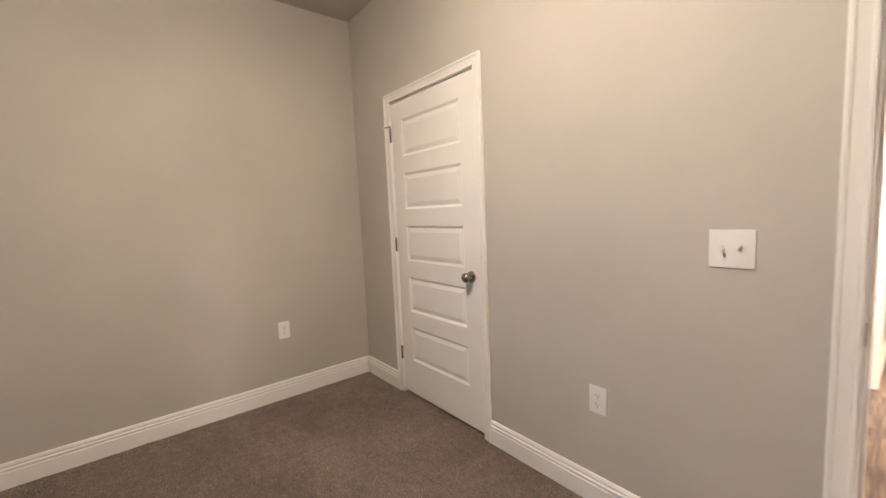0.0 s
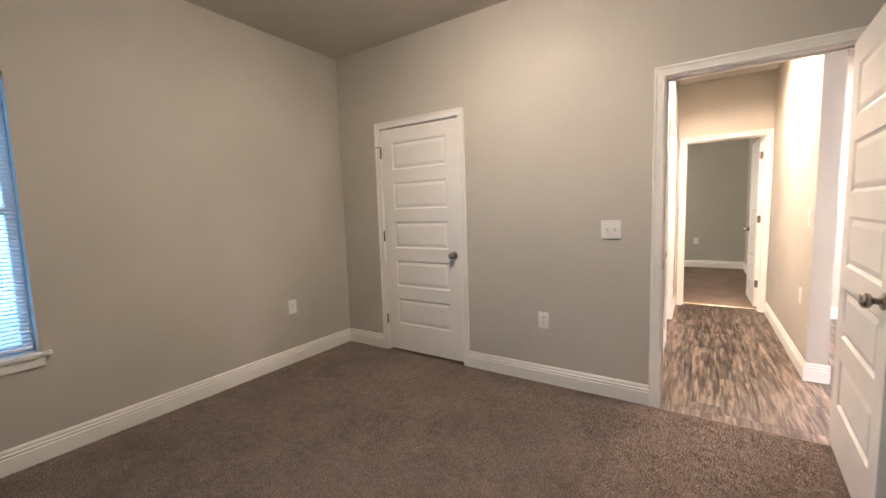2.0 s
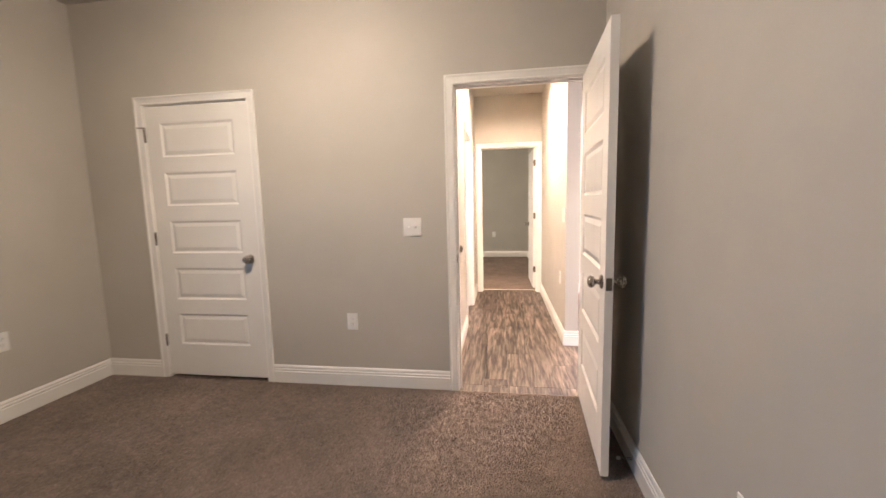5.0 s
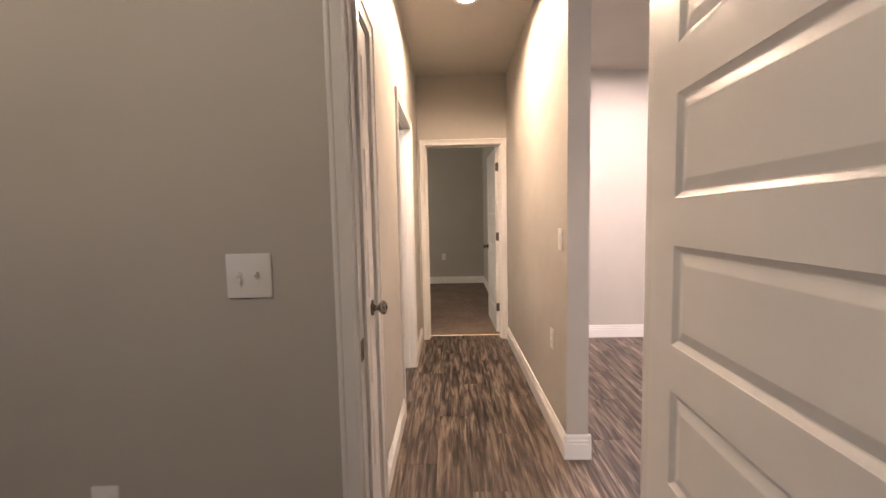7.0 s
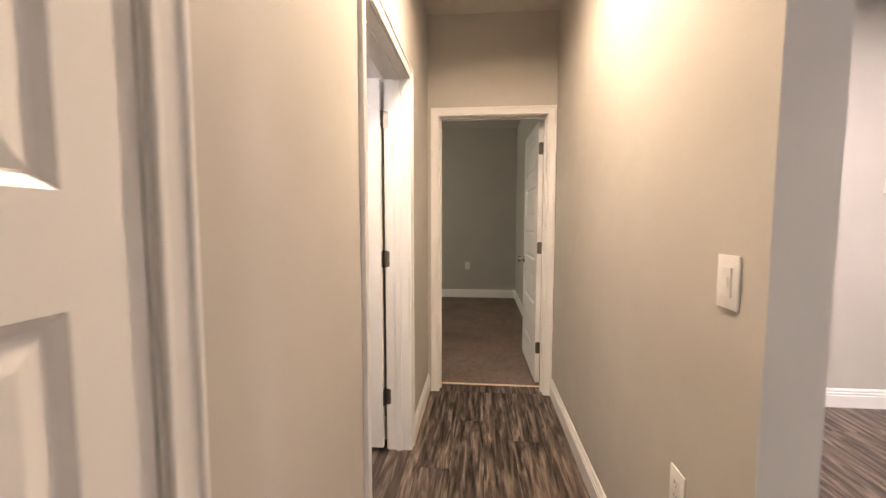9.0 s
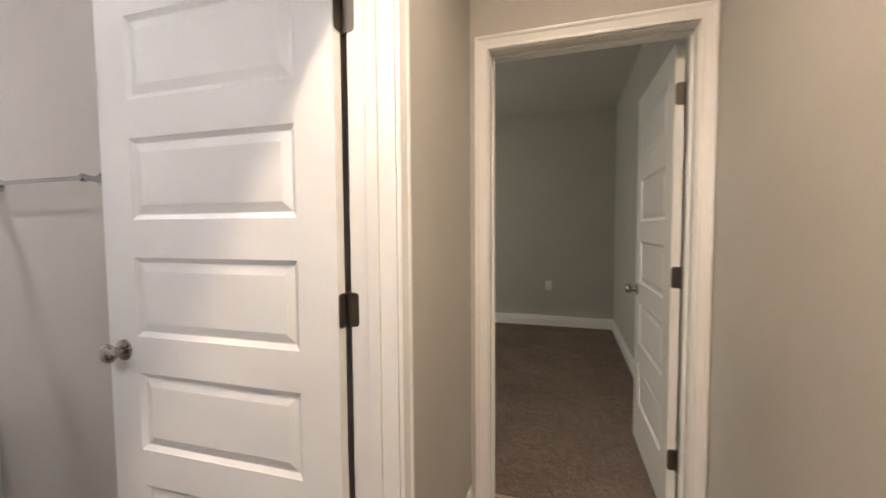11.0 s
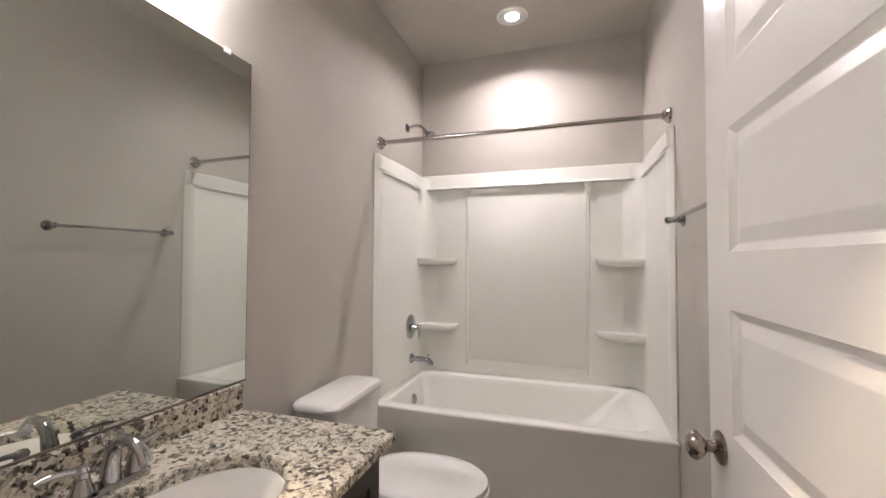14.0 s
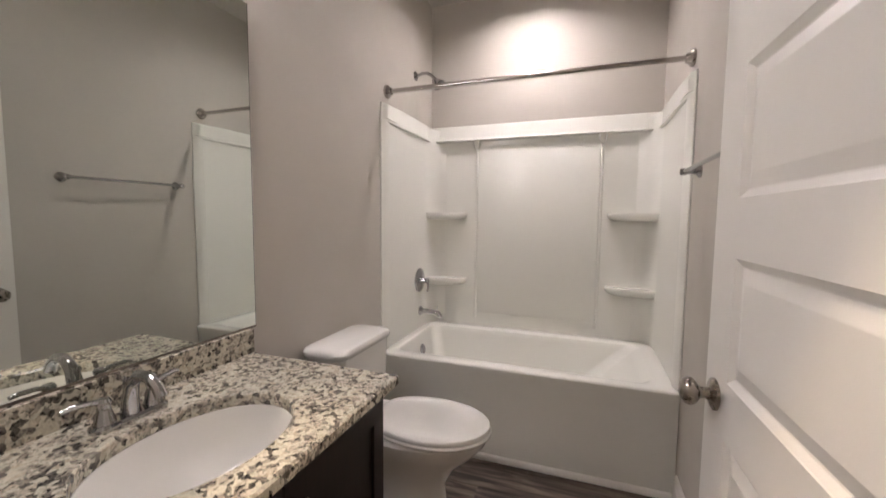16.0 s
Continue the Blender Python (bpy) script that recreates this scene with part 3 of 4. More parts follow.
blind = thing("window_blind", "lowered white horizontal slat blind lit blue by daylight", "blind")
bx = -2.995
part("headrail", box(bx - 0.018, bx + 0.018, -1.362, -0.463, 2.036, 2.072, bevel=0.002), VINYLFRAME, blind)
part("bottom_rail", box(bx - 0.013, bx + 0.013, -1.355, -0.475, 0.622, 0.638, bevel=0.003), VINYLFRAME, blind)
arc = [(-0.0125, -0.0016), (-0.006, 0.0004), (0, 0.0010), (0.006, 0.0004), (0.0125, -0.0016)]
ringed = arc + [(a, z - 0.0006) for a, z in reversed(arc)]
SLAT = mesh_of("slat", loft([[(a, y, z) for a, z in ringed] for y in (-0.44, 0.44)]), SLATM)
for i in range(65):
    part("slat", SLAT, SLATM, blind, at=pose(bx, -0.915, 0.655 + i * 0.0213, 0, 16, 0))
for y in (-1.2, -0.915, -0.63):
    part("ladder_cord", tube([(bx + 0.0135, y, 0.63), (bx + 0.0135, y, 2.04)], 0.0008, 6), VINYLFRAME, blind)

neighbour = tagged(part("neighbour_house", box(-16, -10, -9, 5, -0.3, 1.5), SIDING), "far low tan siding house wall beyond the window", "house")


# ---- lamps ----
def flush_lamp(x, y, z, glass, label):
    f = thing("ceiling_lamp", label, "ceiling lamp", pose(x, y, z))
    part("base", lathe([(0.0005, 0), (0.16, 0), (0.165, -0.008), (0.165, -0.024), (0.158, -0.028), (0.0005, -0.028)], 40), NICKEL, f, smooth=30)
    part("diffuser", lathe([(0.155, -0.0285), (0.15, -0.05), (0.125, -0.075), (0.08, -0.092), (0.03, -0.10), (0.0005, -0.101)], 40), glass, f, smooth=40)
    return f


def deep_can(x, y, z, glass, label, r, depth):
    """A recessed can: the lens lies 'depth' up a white cone, in a hole of the ceiling."""
    f = thing("recessed_light", label, "ceiling light", pose(x, y, z))
    part("trim_ring", collar([(r, -0.0005), (0.094, -0.0005), (0.094, -0.003), (0.088, -0.007), (r + 0.006, -0.008), (r, -0.005)], 40), PLASTIC, f, smooth=30)
    part("baffle", collar([(r, -0.004), (r + 0.003, -0.004), (r + 0.003, depth + 0.02), (r, depth + 0.02)], 36), PLASTIC, f, smooth=30)
    part("lens", lathe([(0.0005, depth + 0.006), (r - 0.0005, depth + 0.006), (r - 0.0005, depth + 0.001), (0.0005, depth - 0.0005)], 32), glass, f)
    return f


def can_lamp(x, y, z, glass, label, r=0.066):
    f = thing("recessed_light", label, "ceiling light", pose(x, y, z))
    part("trim_ring", collar([(0.068, -0.0005), (0.094, -0.0005), (0.094, -0.003), (0.088, -0.007), (0.072, -0.008), (0.068, -0.005)], 40), PLASTIC, f, smooth=30)
    part("lens", lathe([(0.0005, -0.0012), (r + 0.001, -0.0012), (r, -0.0045), (0.0005, -0.006)], 32), glass, f)
    return f


flush_lamp(-1.0, 0.50, 2.775, G_BED, "round frosted flush ceiling lamp with nickel base")
deep_can(0.2275, 3.45, H, G_HALL, "warm lit round recessed downlight in the hall ceiling", 0.058, 0.014)
can_lamp(1.80, 3.80, H, G_LIV, "lit round recessed downlight in the living ceiling")
# Two more downlights added out of view to brighten the living room.
can_lamp(3.6, 3.0, H, G_LIV, "lit round recessed downlight in the living ceiling")
can_lamp(2.6, 0.8, H, G_LIV, "lit round recessed downlight in the living ceiling")
deep_can(-2.575, 3.395, 2.81, G_TUB, "lit round recessed downlight above the bathtub", 0.040, 0.017)

bar = thing("vanity_light", "three-shade frosted glass vanity light above the mirror, lit", "wall lamp", pose(-0.79, 2.65, 2.235))
part("backplate", box(-0.26, 0.26, 0.0, 0.022, -0.03, 0.05, bevel=0.006), NICKEL, bar, smooth=30)
for dx in (-0.165, 0.0, 0.165):
    part("arm", tube([(dx, 0.02, 0.012), (dx, 0.045, 0.016), (dx, 0.075, 0.014), (dx, 0.085, -0.003)], 0.007), NICKEL, bar, smooth=40)
    sh = part("shade", lathe([(0.022, 0.004), (0.03, -0.002), (0.046, -0.03), (0.056, -0.075), (0.062, -0.125), (0.063, -0.155), (0.060, -0.155), (0.054, -0.075), (0.024, -0.006)], 32), G_VAN, bar, "frosted white glass shade, lit", smooth=40, at=pose(dx, 0.085, 0))
    part("bulb", lathe([(0.0005, -0.055), (0.012, -0.056), (0.016, -0.07), (0.026, -0.088), (0.029, -0.104), (0.024, -0.122), (0.012, -0.131), (0.0005, -0.133)], 20), G_BULB, sh, "lit bulb", smooth=50)
    part("socket", lathe([(0.0005, 0.02), (0.024, 0.02), (0.026, 0.012), (0.024, -0.004), (0.0005, -0.004)], 20), NICKEL, sh, smooth=30)


# ---- plates and small wall fittings ----
def plate(name, label, category, m, w, h, kind_of, gang=1, group=""):
    """A wall plate in the local x-z plane, proud towards -y."""
    p = thing(name, label, category, m, group)
    part("cover", box(-w / 2, w / 2, -0.0055, 0, -h / 2, h / 2, bevel=0.0025), PLASTIC, p, smooth=40)
    for k in range(gang):
        x = (k - (gang - 1) / 2) * 0.046
        if kind_of == "toggle":
            part("slot", box(x - 0.0052, x + 0.0052, -0.0059, -0.005, -0.0115, 0.0115), RUBBER, p)
            part("toggle", loft([[(x + a * 0.0045, y, (z if k == 0 else -z) + b * s) for a, b in ((-1, -1), (1, -1), (1, 1), (-1, 1))] for y, z, s in ((-0.004, -0.001, 0.0098), (-0.012, -0.005, 0.006), (-0.018, -0.008, 0.0045))]), PLASTIC, p)
        elif kind_of == "rocker":
            part("rocker", box(x - 0.0165, x + 0.0165, -0.0085, -0.005, -0.033, 0.033, bevel=0.0015), PLASTIC, p)
            part("slider", box(x + 0.004, x + 0.007, -0.0105, -0.008, -0.012, 0.012), PLASTIC, p)
        elif kind_of == "outlet":
            for z in (0.0195, -0.0195):
                sock = part("socket", box(x - 0.0165, x + 0.0165, -0.0075, -0.005, z - 0.014, z + 0.014, bevel=0.0012), PLASTIC, p)
                for a, hh in ((-0.0065, 0.0085), (0.0065, 0.0065)):
                    part("slot", box(x + a - 0.0012, x + a + 0.0012, -0.0079, -0.0073, z + 0.003 - hh / 2, z + 0.003 + hh / 2), SLOT, sock)
                part("ground_hole", box(x - 0.002, x + 0.002, -0.0079, -0.0073, z - 0.0105, z - 0.0065), SLOT, sock)
        for z in ((0.030, -0.030) if kind_of == "toggle" else (0.0,) if kind_of == "outlet" else (0.048, -0.048)):
            part("screw", lathe([(0.0005, 0.0), (0.0028, 0.0), (0.002, 0.0008), (0.0005, 0.0009)], 10), PLASTIC, p, at=pose(x, -0.0053, z, 90))
    return p


OUT = "white duplex outlet with plastic cover on a greige wall"
plate("light_switch", "white two-gang toggle light switch beside the door", "light switch", pose(-0.463, 1.78, 1.14), 0.124, 0.122, "toggle", 2)
plate("wall_outlet", OUT, "outlet", pose(-0.919, 1.78, 0.475), 0.078, 0.122, "outlet", group="wall outlets")
plate("wall_outlet", OUT, "outlet", pose(-2.955, 1.12, 0.50, 0, 0, 90), 0.078, 0.122, "outlet", group="wall outlets")
plate("wall_outlet", OUT, "outlet", pose(0.755, 0.22, 0.45, 0, 0, -90), 0.078, 0.122, "outlet", group="wall outlets")
plate("hall_switch", "white single switch plate on the hall wall", "light switch", pose(0.69, 2.86, 1.16, 0, 0, -90), 0.074, 0.118, "rocker", 1)
plate("wall_outlet", OUT, "outlet", pose(0.69, 3.03, 0.558, 0, 0, -90), 0.074, 0.118, "outlet", group="wall outlets")
plate("wall_outlet", OUT, "outlet", pose(2.243, 4.862, 0.496), 0.078, 0.125, "outlet", group="wall outlets")
plate("living_switch", "white two-gang switch plate near the wall corner", "light switch", pose(3.315, 4.862, 1.153), 0.13, 0.122, "rocker", 2)
plate("wall_outlet", OUT, "outlet", pose(-0.045, 8.48, 0.535), 0.078, 0.122, "outlet", group="wall outlets")

thermo = thing("thermostat", "white wall thermostat with a small dark screen", "thermostat", pose(2.903, 4.862, 1.52))
part("housing", box(-0.065, 0.065, -0.026, 0, -0.045, 0.052, bevel=0.006), PLASTIC, thermo, smooth=40)
part("screen", box(0.005, 0.05, -0.0275, -0.025, -0.012, 0.034), SCREEN, thermo, "dark display")
part("lower_cover", box(-0.045, 0.055, -0.020, 0, -0.07, -0.047, bevel=0.004), PLASTIC, thermo)

spring = thing("door_stop_spring", "white-tipped spring door stop on the baseboard behind the door", "door stop", pose(0.741, 1.03, 0.07, 0, -90))
coil = [(0.006 * math.cos(a), 0.006 * math.sin(a), 0.004 + a * 0.00085) for a in [i * 0.5 for i in range(0, 140)]]
part("coil", tube(coil, 0.0011, 6), NICKEL, spring, smooth=60)
part("tip", lathe([(0.0005, 0.06), (0.008, 0.06), (0.008, 0.072), (0.006, 0.075), (0.0005, 0.076)], 14), RUBBER, spring, smooth=30)

pinstop = thing("hinge_pin_stop", "nickel hinge pin door stop on the closet door's top hinge", "door stop", pose(-2.428, 1.772, 1.885))
part("collar", box(-0.012, 0.012, -0.012, 0.004, -0.002, 0.004, bevel=0.001), HINGE, pinstop)
part("arm", tube([(-0.008, -0.006, 0.001), (-0.045, -0.022, 0.001)], 0.0035, 8), HINGE, pinstop)
part("pad", lathe([(0.0005, 0), (0.007, 0), (0.007, 0.008), (0.0005, 0.009)], 12), RUBBER, pinstop, at=pose(-0.045, -0.018, 0.001, 90, 0, 0))


# ---- bathroom ----
tub = thing("bathtub", "glossy white alcove bathtub with a flat apron", "bathtub")
bm = bmesh.new()
fx, bx0, ty0, ty1, rim = -2.18, -2.955, 2.6512, 4.1838, 0.50
cx, cy = (fx + bx0) / 2, (ty0 + ty1) / 2
hx, hy = (fx - bx0) / 2, (ty1 - ty0) / 2
def ringz(ix, iy, r, z, dx=0.0, dy=0.0):
    return rounded(cx + dx, cy + dy, hx - ix, hy - iy, r, z, 7)
shell = [rounded(cx - 0.004, cy, hx - 0.004, hy, 0.004, -0.012, 7), rounded(cx - 0.004, cy, hx - 0.004, hy, 0.004, 0.125, 7), rounded(cx - 0.007, cy, hx - 0.007, hy, 0.004, 0.15, 7), rounded(cx - 0.006, cy, hx - 0.006, hy, 0.004, 0.43, 7),
         rounded(cx - 0.001, cy, hx - 0.001, hy, 0.004, 0.466, 7), rounded(cx, cy, hx, hy, 0.006, rim - 0.010, 7), ringz(0.004, 0.004, 0.01, rim - 0.003), ringz(0.012, 0.008, 0.014, rim),
ringz(0.070, 0.072, 0.07, rim, 0.0, -0.015), ringz(0.082, 0.088, 0.07, rim - 0.008, 0.0, -0.02), ringz(0.092, 0.11, 0.07, rim - 0.04, 0.0, -0.035), ringz(0.115, 0.235, 0.08, 0.25, 0, -0.125), ringz(0.14, 0.30, 0.10, 0.17, 0, -0.16), ringz(0.20, 0.37, 0.11, 0.145, 0, -0.17)]
loft(shell, bm=bm)
part("shell", bm, ACRYLIC, tub, smooth=32)
part("overflow_plate", lathe([(0.0005, 0), (0.036, 0), (0.036, 0.006), (0.028, 0.011), (0.0005, 0.012)], 26), CHROME, tub, "round chrome overflow plate", smooth=30, at=pose(-2.60, 2.747, 0.395, -82))
part("drain", lathe([(0.0005, 0), (0.032, 0), (0.03, 0.004), (0.0005, 0.005)], 24), CHROME, tub, smooth=30, at=pose(-2.58, 3.02, 0.146))
tagged(part("floor_trim", extrude_profile([(0, 0), (0.018, 0), (0.0175, 0.012), (0.013, 0.022), (0.006, 0.027), (0, 0.028)], (-2.1878, 2.665, -0.010), (-2.1878, 4.17, -0.010), (1, 0, 0)), TRIM), "white quarter-round strip along the tub's foot", "trim", kind="structure")

sur = thing("tub_surround", "glossy white three-wall acrylic tub surround with corner shelves", "tub surround")
LZ, TZ = 1.825, 1.935
# back panel with two shallow pilaster grooves and a proud top band
bm = box(-2.988, -2.945, 2.70, 4.135, rim + 0.001, LZ + 0.01)
part("back_panel", bm, ACRYLIC, sur)
bm = bmesh.new()
box(-2.946, -2.938, 3.03, 3.83, 0.60, 1.785, bm, bevel=0.004)
part("centre_panel", bm, ACRYLIC, sur, smooth=40)
for y in (3.018, 3.842):
    part("pilaster", loft([[(-2.946, y - 0.012, z), (-2.939, y - 0.004, z), (-2.939, y + 0.004, z), (-2.946, y + 0.012, z)] for z in (rim + 0.06, 1.80)]), ACRYLIC, sur)
    part("pilaster_cap", loft([[(-2.9455, y - w_, z), (-2.9455 + d_, y - w_ * 0.6, z), (-2.9455 + d_, y + w_ * 0.6, z), (-2.9455, y + w_, z)] for z, w_, d_ in ((1.765, 0.014, 0.004), (1.79, 0.024, 0.03), (LZ, 0.030, 0.044))]), ACRYLIC, sur)
band = [(0, LZ), (0.024, LZ - 0.005), (0.031, LZ - 0.002), (0.034, LZ + 0.004), (0.031, LZ + 0.010), (0.020, LZ + 0.015), (0.016, LZ + 0.026), (0.0145, TZ - 0.012), (0.011, TZ - 0.003), (0.005, TZ), (0, TZ)]
part("top_band", loft([[(-2.988 + 0.04 + (o if o else -0.03), y, z) for o, z in band] for y in (2.66, 4.175)]), ACRYLIC, sur, smooth=35)
for y, s in ((2.6502, 1), (4.1848, -1)):
    # side panel: a plan profile with a rounded front edge, and a coved corner at the back
    plan = [(-2.955, 0.0), (-2.2, 0.0), (-2.197, 0.004), (-2.2, 0.009), (-2.222, 0.018), (-2.236, 0.023), (-2.262, 0.026), (-2.27, 0.018), (-2.80, 0.018), (-2.865, 0.030), (-2.915, 0.062), (-2.938, 0.10), (-2.946, 0.14), (-2.955, 0.14)]
    part("side_panel", loft([[(px, y + s * o, z) for px, o in plan] for z in (rim + 0.002, TZ - 0.022)]), ACRYLIC, sur, smooth=35)
    def top(px):
        """The height of the band's top edge, easing down to the front edge."""
        k = min(1, max(0, (px + 2.46) / 0.16))
        return TZ - 0.008 * (3 * k * k - 2 * k ** 3)
    xs = [-2.95, -2.80, -2.62, -2.48, -2.44, -2.40, -2.36, -2.32, -2.28, -2.255, -2.24, -2.222, -2.203]
    rings = []
    for px in xs:
        o = 0.038 - 0.0115 * min(1, max(0, (px + 2.62) / 0.36))
        ring = [(px, y, LZ - 0.001), (px, y + s * (o - 0.010), LZ - 0.005), (px, y + s * (o - 0.003), LZ - 0.002), (px, y + s * o, LZ + 0.004), (px, y + s * (o - 0.003), LZ + 0.010), (px, y + s * 0.030, LZ + 0.015), (px, y + s * 0.0275, LZ + 0.026), (px, y + s * 0.0268, top(px) - 0.012), (px, y + s * 0.022, top(px) - 0.003), (px, y + s * 0.015, top(px)), (px, y, top(px))]
        f = 1.0 if px < -2.23 else 0.70 if px < -2.21 else 0.36   # rounds off into the panel's front edge
        rings.append([(qx, y + (qy - y) * f, qz) for qx, qy, qz in ring])
    part("side_band", loft(rings), ACRYLIC, sur, smooth=35)
    # corner shelves: quarter ovals
    for z in (1.32, 0.85):
        out = []
        for a in range(0, 11):
            q = a / 10 * math.pi / 2
            out.append((-2.945 + 0.115 * math.sin(q) ** 0.8, y + s * (0.015 + 0.285 * math.cos(q) ** 0.55)))
        cxy = (-2.95, y + s * 0.012)
        def shelf(k, zz):
            return [(cxy[0], cxy[1], zz)] + [(cxy[0] + (a - cxy[0]) * k, cxy[1] + (b - cxy[1]) * k, zz) for a, b in out]
        part("corner_shelf", loft([shelf(0.86, z - 0.050), shelf(0.95, z - 0.040), shelf(0.992, z - 0.026), shelf(1.0, z - 0.008), shelf(0.985, z), shelf(0.95, z - 0.003)]), ACRYLIC, sur, smooth=50)

valve = thing("shower_valve", "round chrome shower valve with lever handle", "shower valve", pose(-2.72, 2.671, 0.845, -90))
part("escutcheon", lathe([(0.0005, 0), (0.083, 0), (0.084, 0.003), (0.078, 0.009), (0.05, 0.014), (0.03, 0.018), (0.026, 0.022), (0.0005, 0.022)], 36), CHROME, valve, smooth=35)
part("hub", lathe([(0.0005, 0.02), (0.021, 0.02), (0.018, 0.034), (0.015, 0.05), (0.020, 0.058), (0.018, 0.070), (0.0005, 0.074)], 24), CHROME, valve, smooth=35)
part("lever", tube([(0, 0, 0.062), (0.004, 0.02, 0.068), (0.008, 0.05, 0.070), (0.010, 0.078, 0.064)], [0.008, 0.0065, 0.0065, 0.005]), CHROME, valve, smooth=40)
spout = thing("tub_spout", "chrome tub spout with flared flange", "tub spout", pose(-2.735, 2.671, 0.625, -90))
part("flange", lathe([(0.0005, 0), (0.033, 0), (0.033, 0.006), (0.026, 0.014), (0.021, 0.024), (0.0005, 0.024)], 26), CHROME, spout, smooth=30)
part("body", tube([(0, 0, 0.02), (0, 0.001, 0.06), (0, 0.004, 0.105), (0, 0.010, 0.132), (0, 0.026, 0.146), (0, 0.036, 0.147)], [0.019, 0.018, 0.019, 0.021, 0.020, 0.018], 18), CHROME, spout, smooth=40)
part("diverter", lathe([(0.0005, -0.018), (0.004, -0.018), (0.004, -0.032), (0.007, -0.036), (0.0005, -0.041)], 12), CHROME, spout, smooth=40, at=pose(0, 0, 0.13, -90))
arm = thing("shower", "chrome shower arm with a tilted bell shower head", "shower head", pose(-2.69, 2.65, 2.225, -90))
part("flange", lathe([(0.0005, 0), (0.032, 0), (0.03, 0.005), (0.018, 0.012), (0.012, 0.016), (0.0005, 0.016)], 24), CHROME, arm, smooth=30)
part("arm", tube([(0, 0, 0.01), (0, -0.012, 0.05), (0, -0.010, 0.085), (0, 0.008, 0.115), (0, 0.030, 0.135)], 0.010, 14), CHROME, arm, smooth=45)
part("head", lathe([(0.0005, 0), (0.011, 0), (0.014, 0.008), (0.012, 0.016), (0.018, 0.026), (0.034, 0.048), (0.042, 0.058), (0.042, 0.066), (0.038, 0.069), (0.0005, 0.069)], 28), CHROME, arm, smooth=35, at=pose(0, 0.026, 0.132, -52))

rod = thing("shower_curtain_rod", "brushed nickel tension shower rod with round end flanges", "curtain rod")
part("tube", tube([(-2.275, 2.66, 2.0), (-2.275, 3.45, 2.0), (-2.275, 4.175, 2.0)], 0.0125, 20), ROD, rod, smooth=40)
part("outer_tube", tube([(-2.275, 2.66, 2.0), (-2.275, 3.43, 2.0)], 0.0140, 20), ROD, rod, smooth=40)
for y, rx in ((2.651, -90), (4.184, 90)):
    part("flange", lathe([(0.0005, 0), (0.036, 0), (0.038, 0.004), (0.036, 0.014), (0.026, 0.022), (0.020, 0.034), (0.0005, 0.034)], 30), ROD, rod, smooth=35, at=pose(-2.275, y, 2.0, rx))

bar2 = thing("towel_bar", "chrome towel bar on two round posts", "towel bar", pose(-1.765, 4.185, 1.478))
part("rail", tube([(-0.325, -0.062, 0), (0.325, -0.062, 0)], 0.008, 14), CHROME, bar2, smooth=40)
for x in (-0.305, 0.305):
    part("post", lathe([(0.0005, 0), (0.026, 0), (0.027, 0.004), (0.022, 0.010), (0.013, 0.016), (0.010, 0.03), (0.011, 0.048), (0.015, 0.056), (0.015, 0.068), (0.010, 0.074), (0.0005, 0.075)], 24), CHROME, bar2, smooth=35, at=pose(x, 0, 0, 90))

# vanity
VX0, VX1, VY = -1.225, -0.362, 3.205
van = thing("vanity_cabinet", "dark espresso wood bathroom vanity cabinet with nickel knobs", "cabinet")
part("side_panel", box(VX0, VX0 + 0.018, 2.652, VY - 0.022, -0.01, 0.774, bevel=0.001), ESPRESSO, van)
part("side_panel", box(VX1 - 0.018, VX1, 2.652, VY - 0.022, -0.01, 0.774), ESPRESSO, van)
part("bottom_panel", box(VX0 + 0.018, VX1 - 0.018, 2.652, VY - 0.04, 0.09, 0.106), ESPRESSO, van)
part("toe_kick", box(VX0 + 0.018, VX1 - 0.018, VY - 0.09, VY - 0.075, -0.01, 0.09), ESPRESSO, van)
part("top_rail", box(VX0 + 0.018, VX1 - 0.018, VY - 0.04, VY - 0.022, 0.735, 0.774), ESPRESSO, van)
mid = (VX0 + VX1) / 2
def shaker(name, x0, x1, z0, z1):
    def r(i, y):
        return [(x0 + i, y, z0 + i), (x1 - i, y, z0 + i), (x1 - i, y, z1 - i), (x0 + i, y, z1 - i)]
    return part(name, loft([r(0, VY - 0.02), r(0, VY - 0.0015), r(0.0015, VY), r(0.055, VY), r(0.056, VY - 0.009)]), ESPRESSO, van)
for i, (x0, x1) in enumerate(((VX0 + 0.02, mid - 0.002), (mid + 0.002, VX1 - 0.02))):
    d = shaker("door", x0, x1, 0.11, 0.745)
    part("knob", lathe([(0.0005, 0), (0.008, 0), (0.006, 0.006), (0.006, 0.012), (0.013, 0.018), (0.015, 0.024), (0.010, 0.029), (0.0005, 0.030)], 20), NICKEL, d, "small round nickel knob", smooth=35, at=pose(x1 - 0.03 if i == 0 else x0 + 0.03, VY, 0.69, -90))

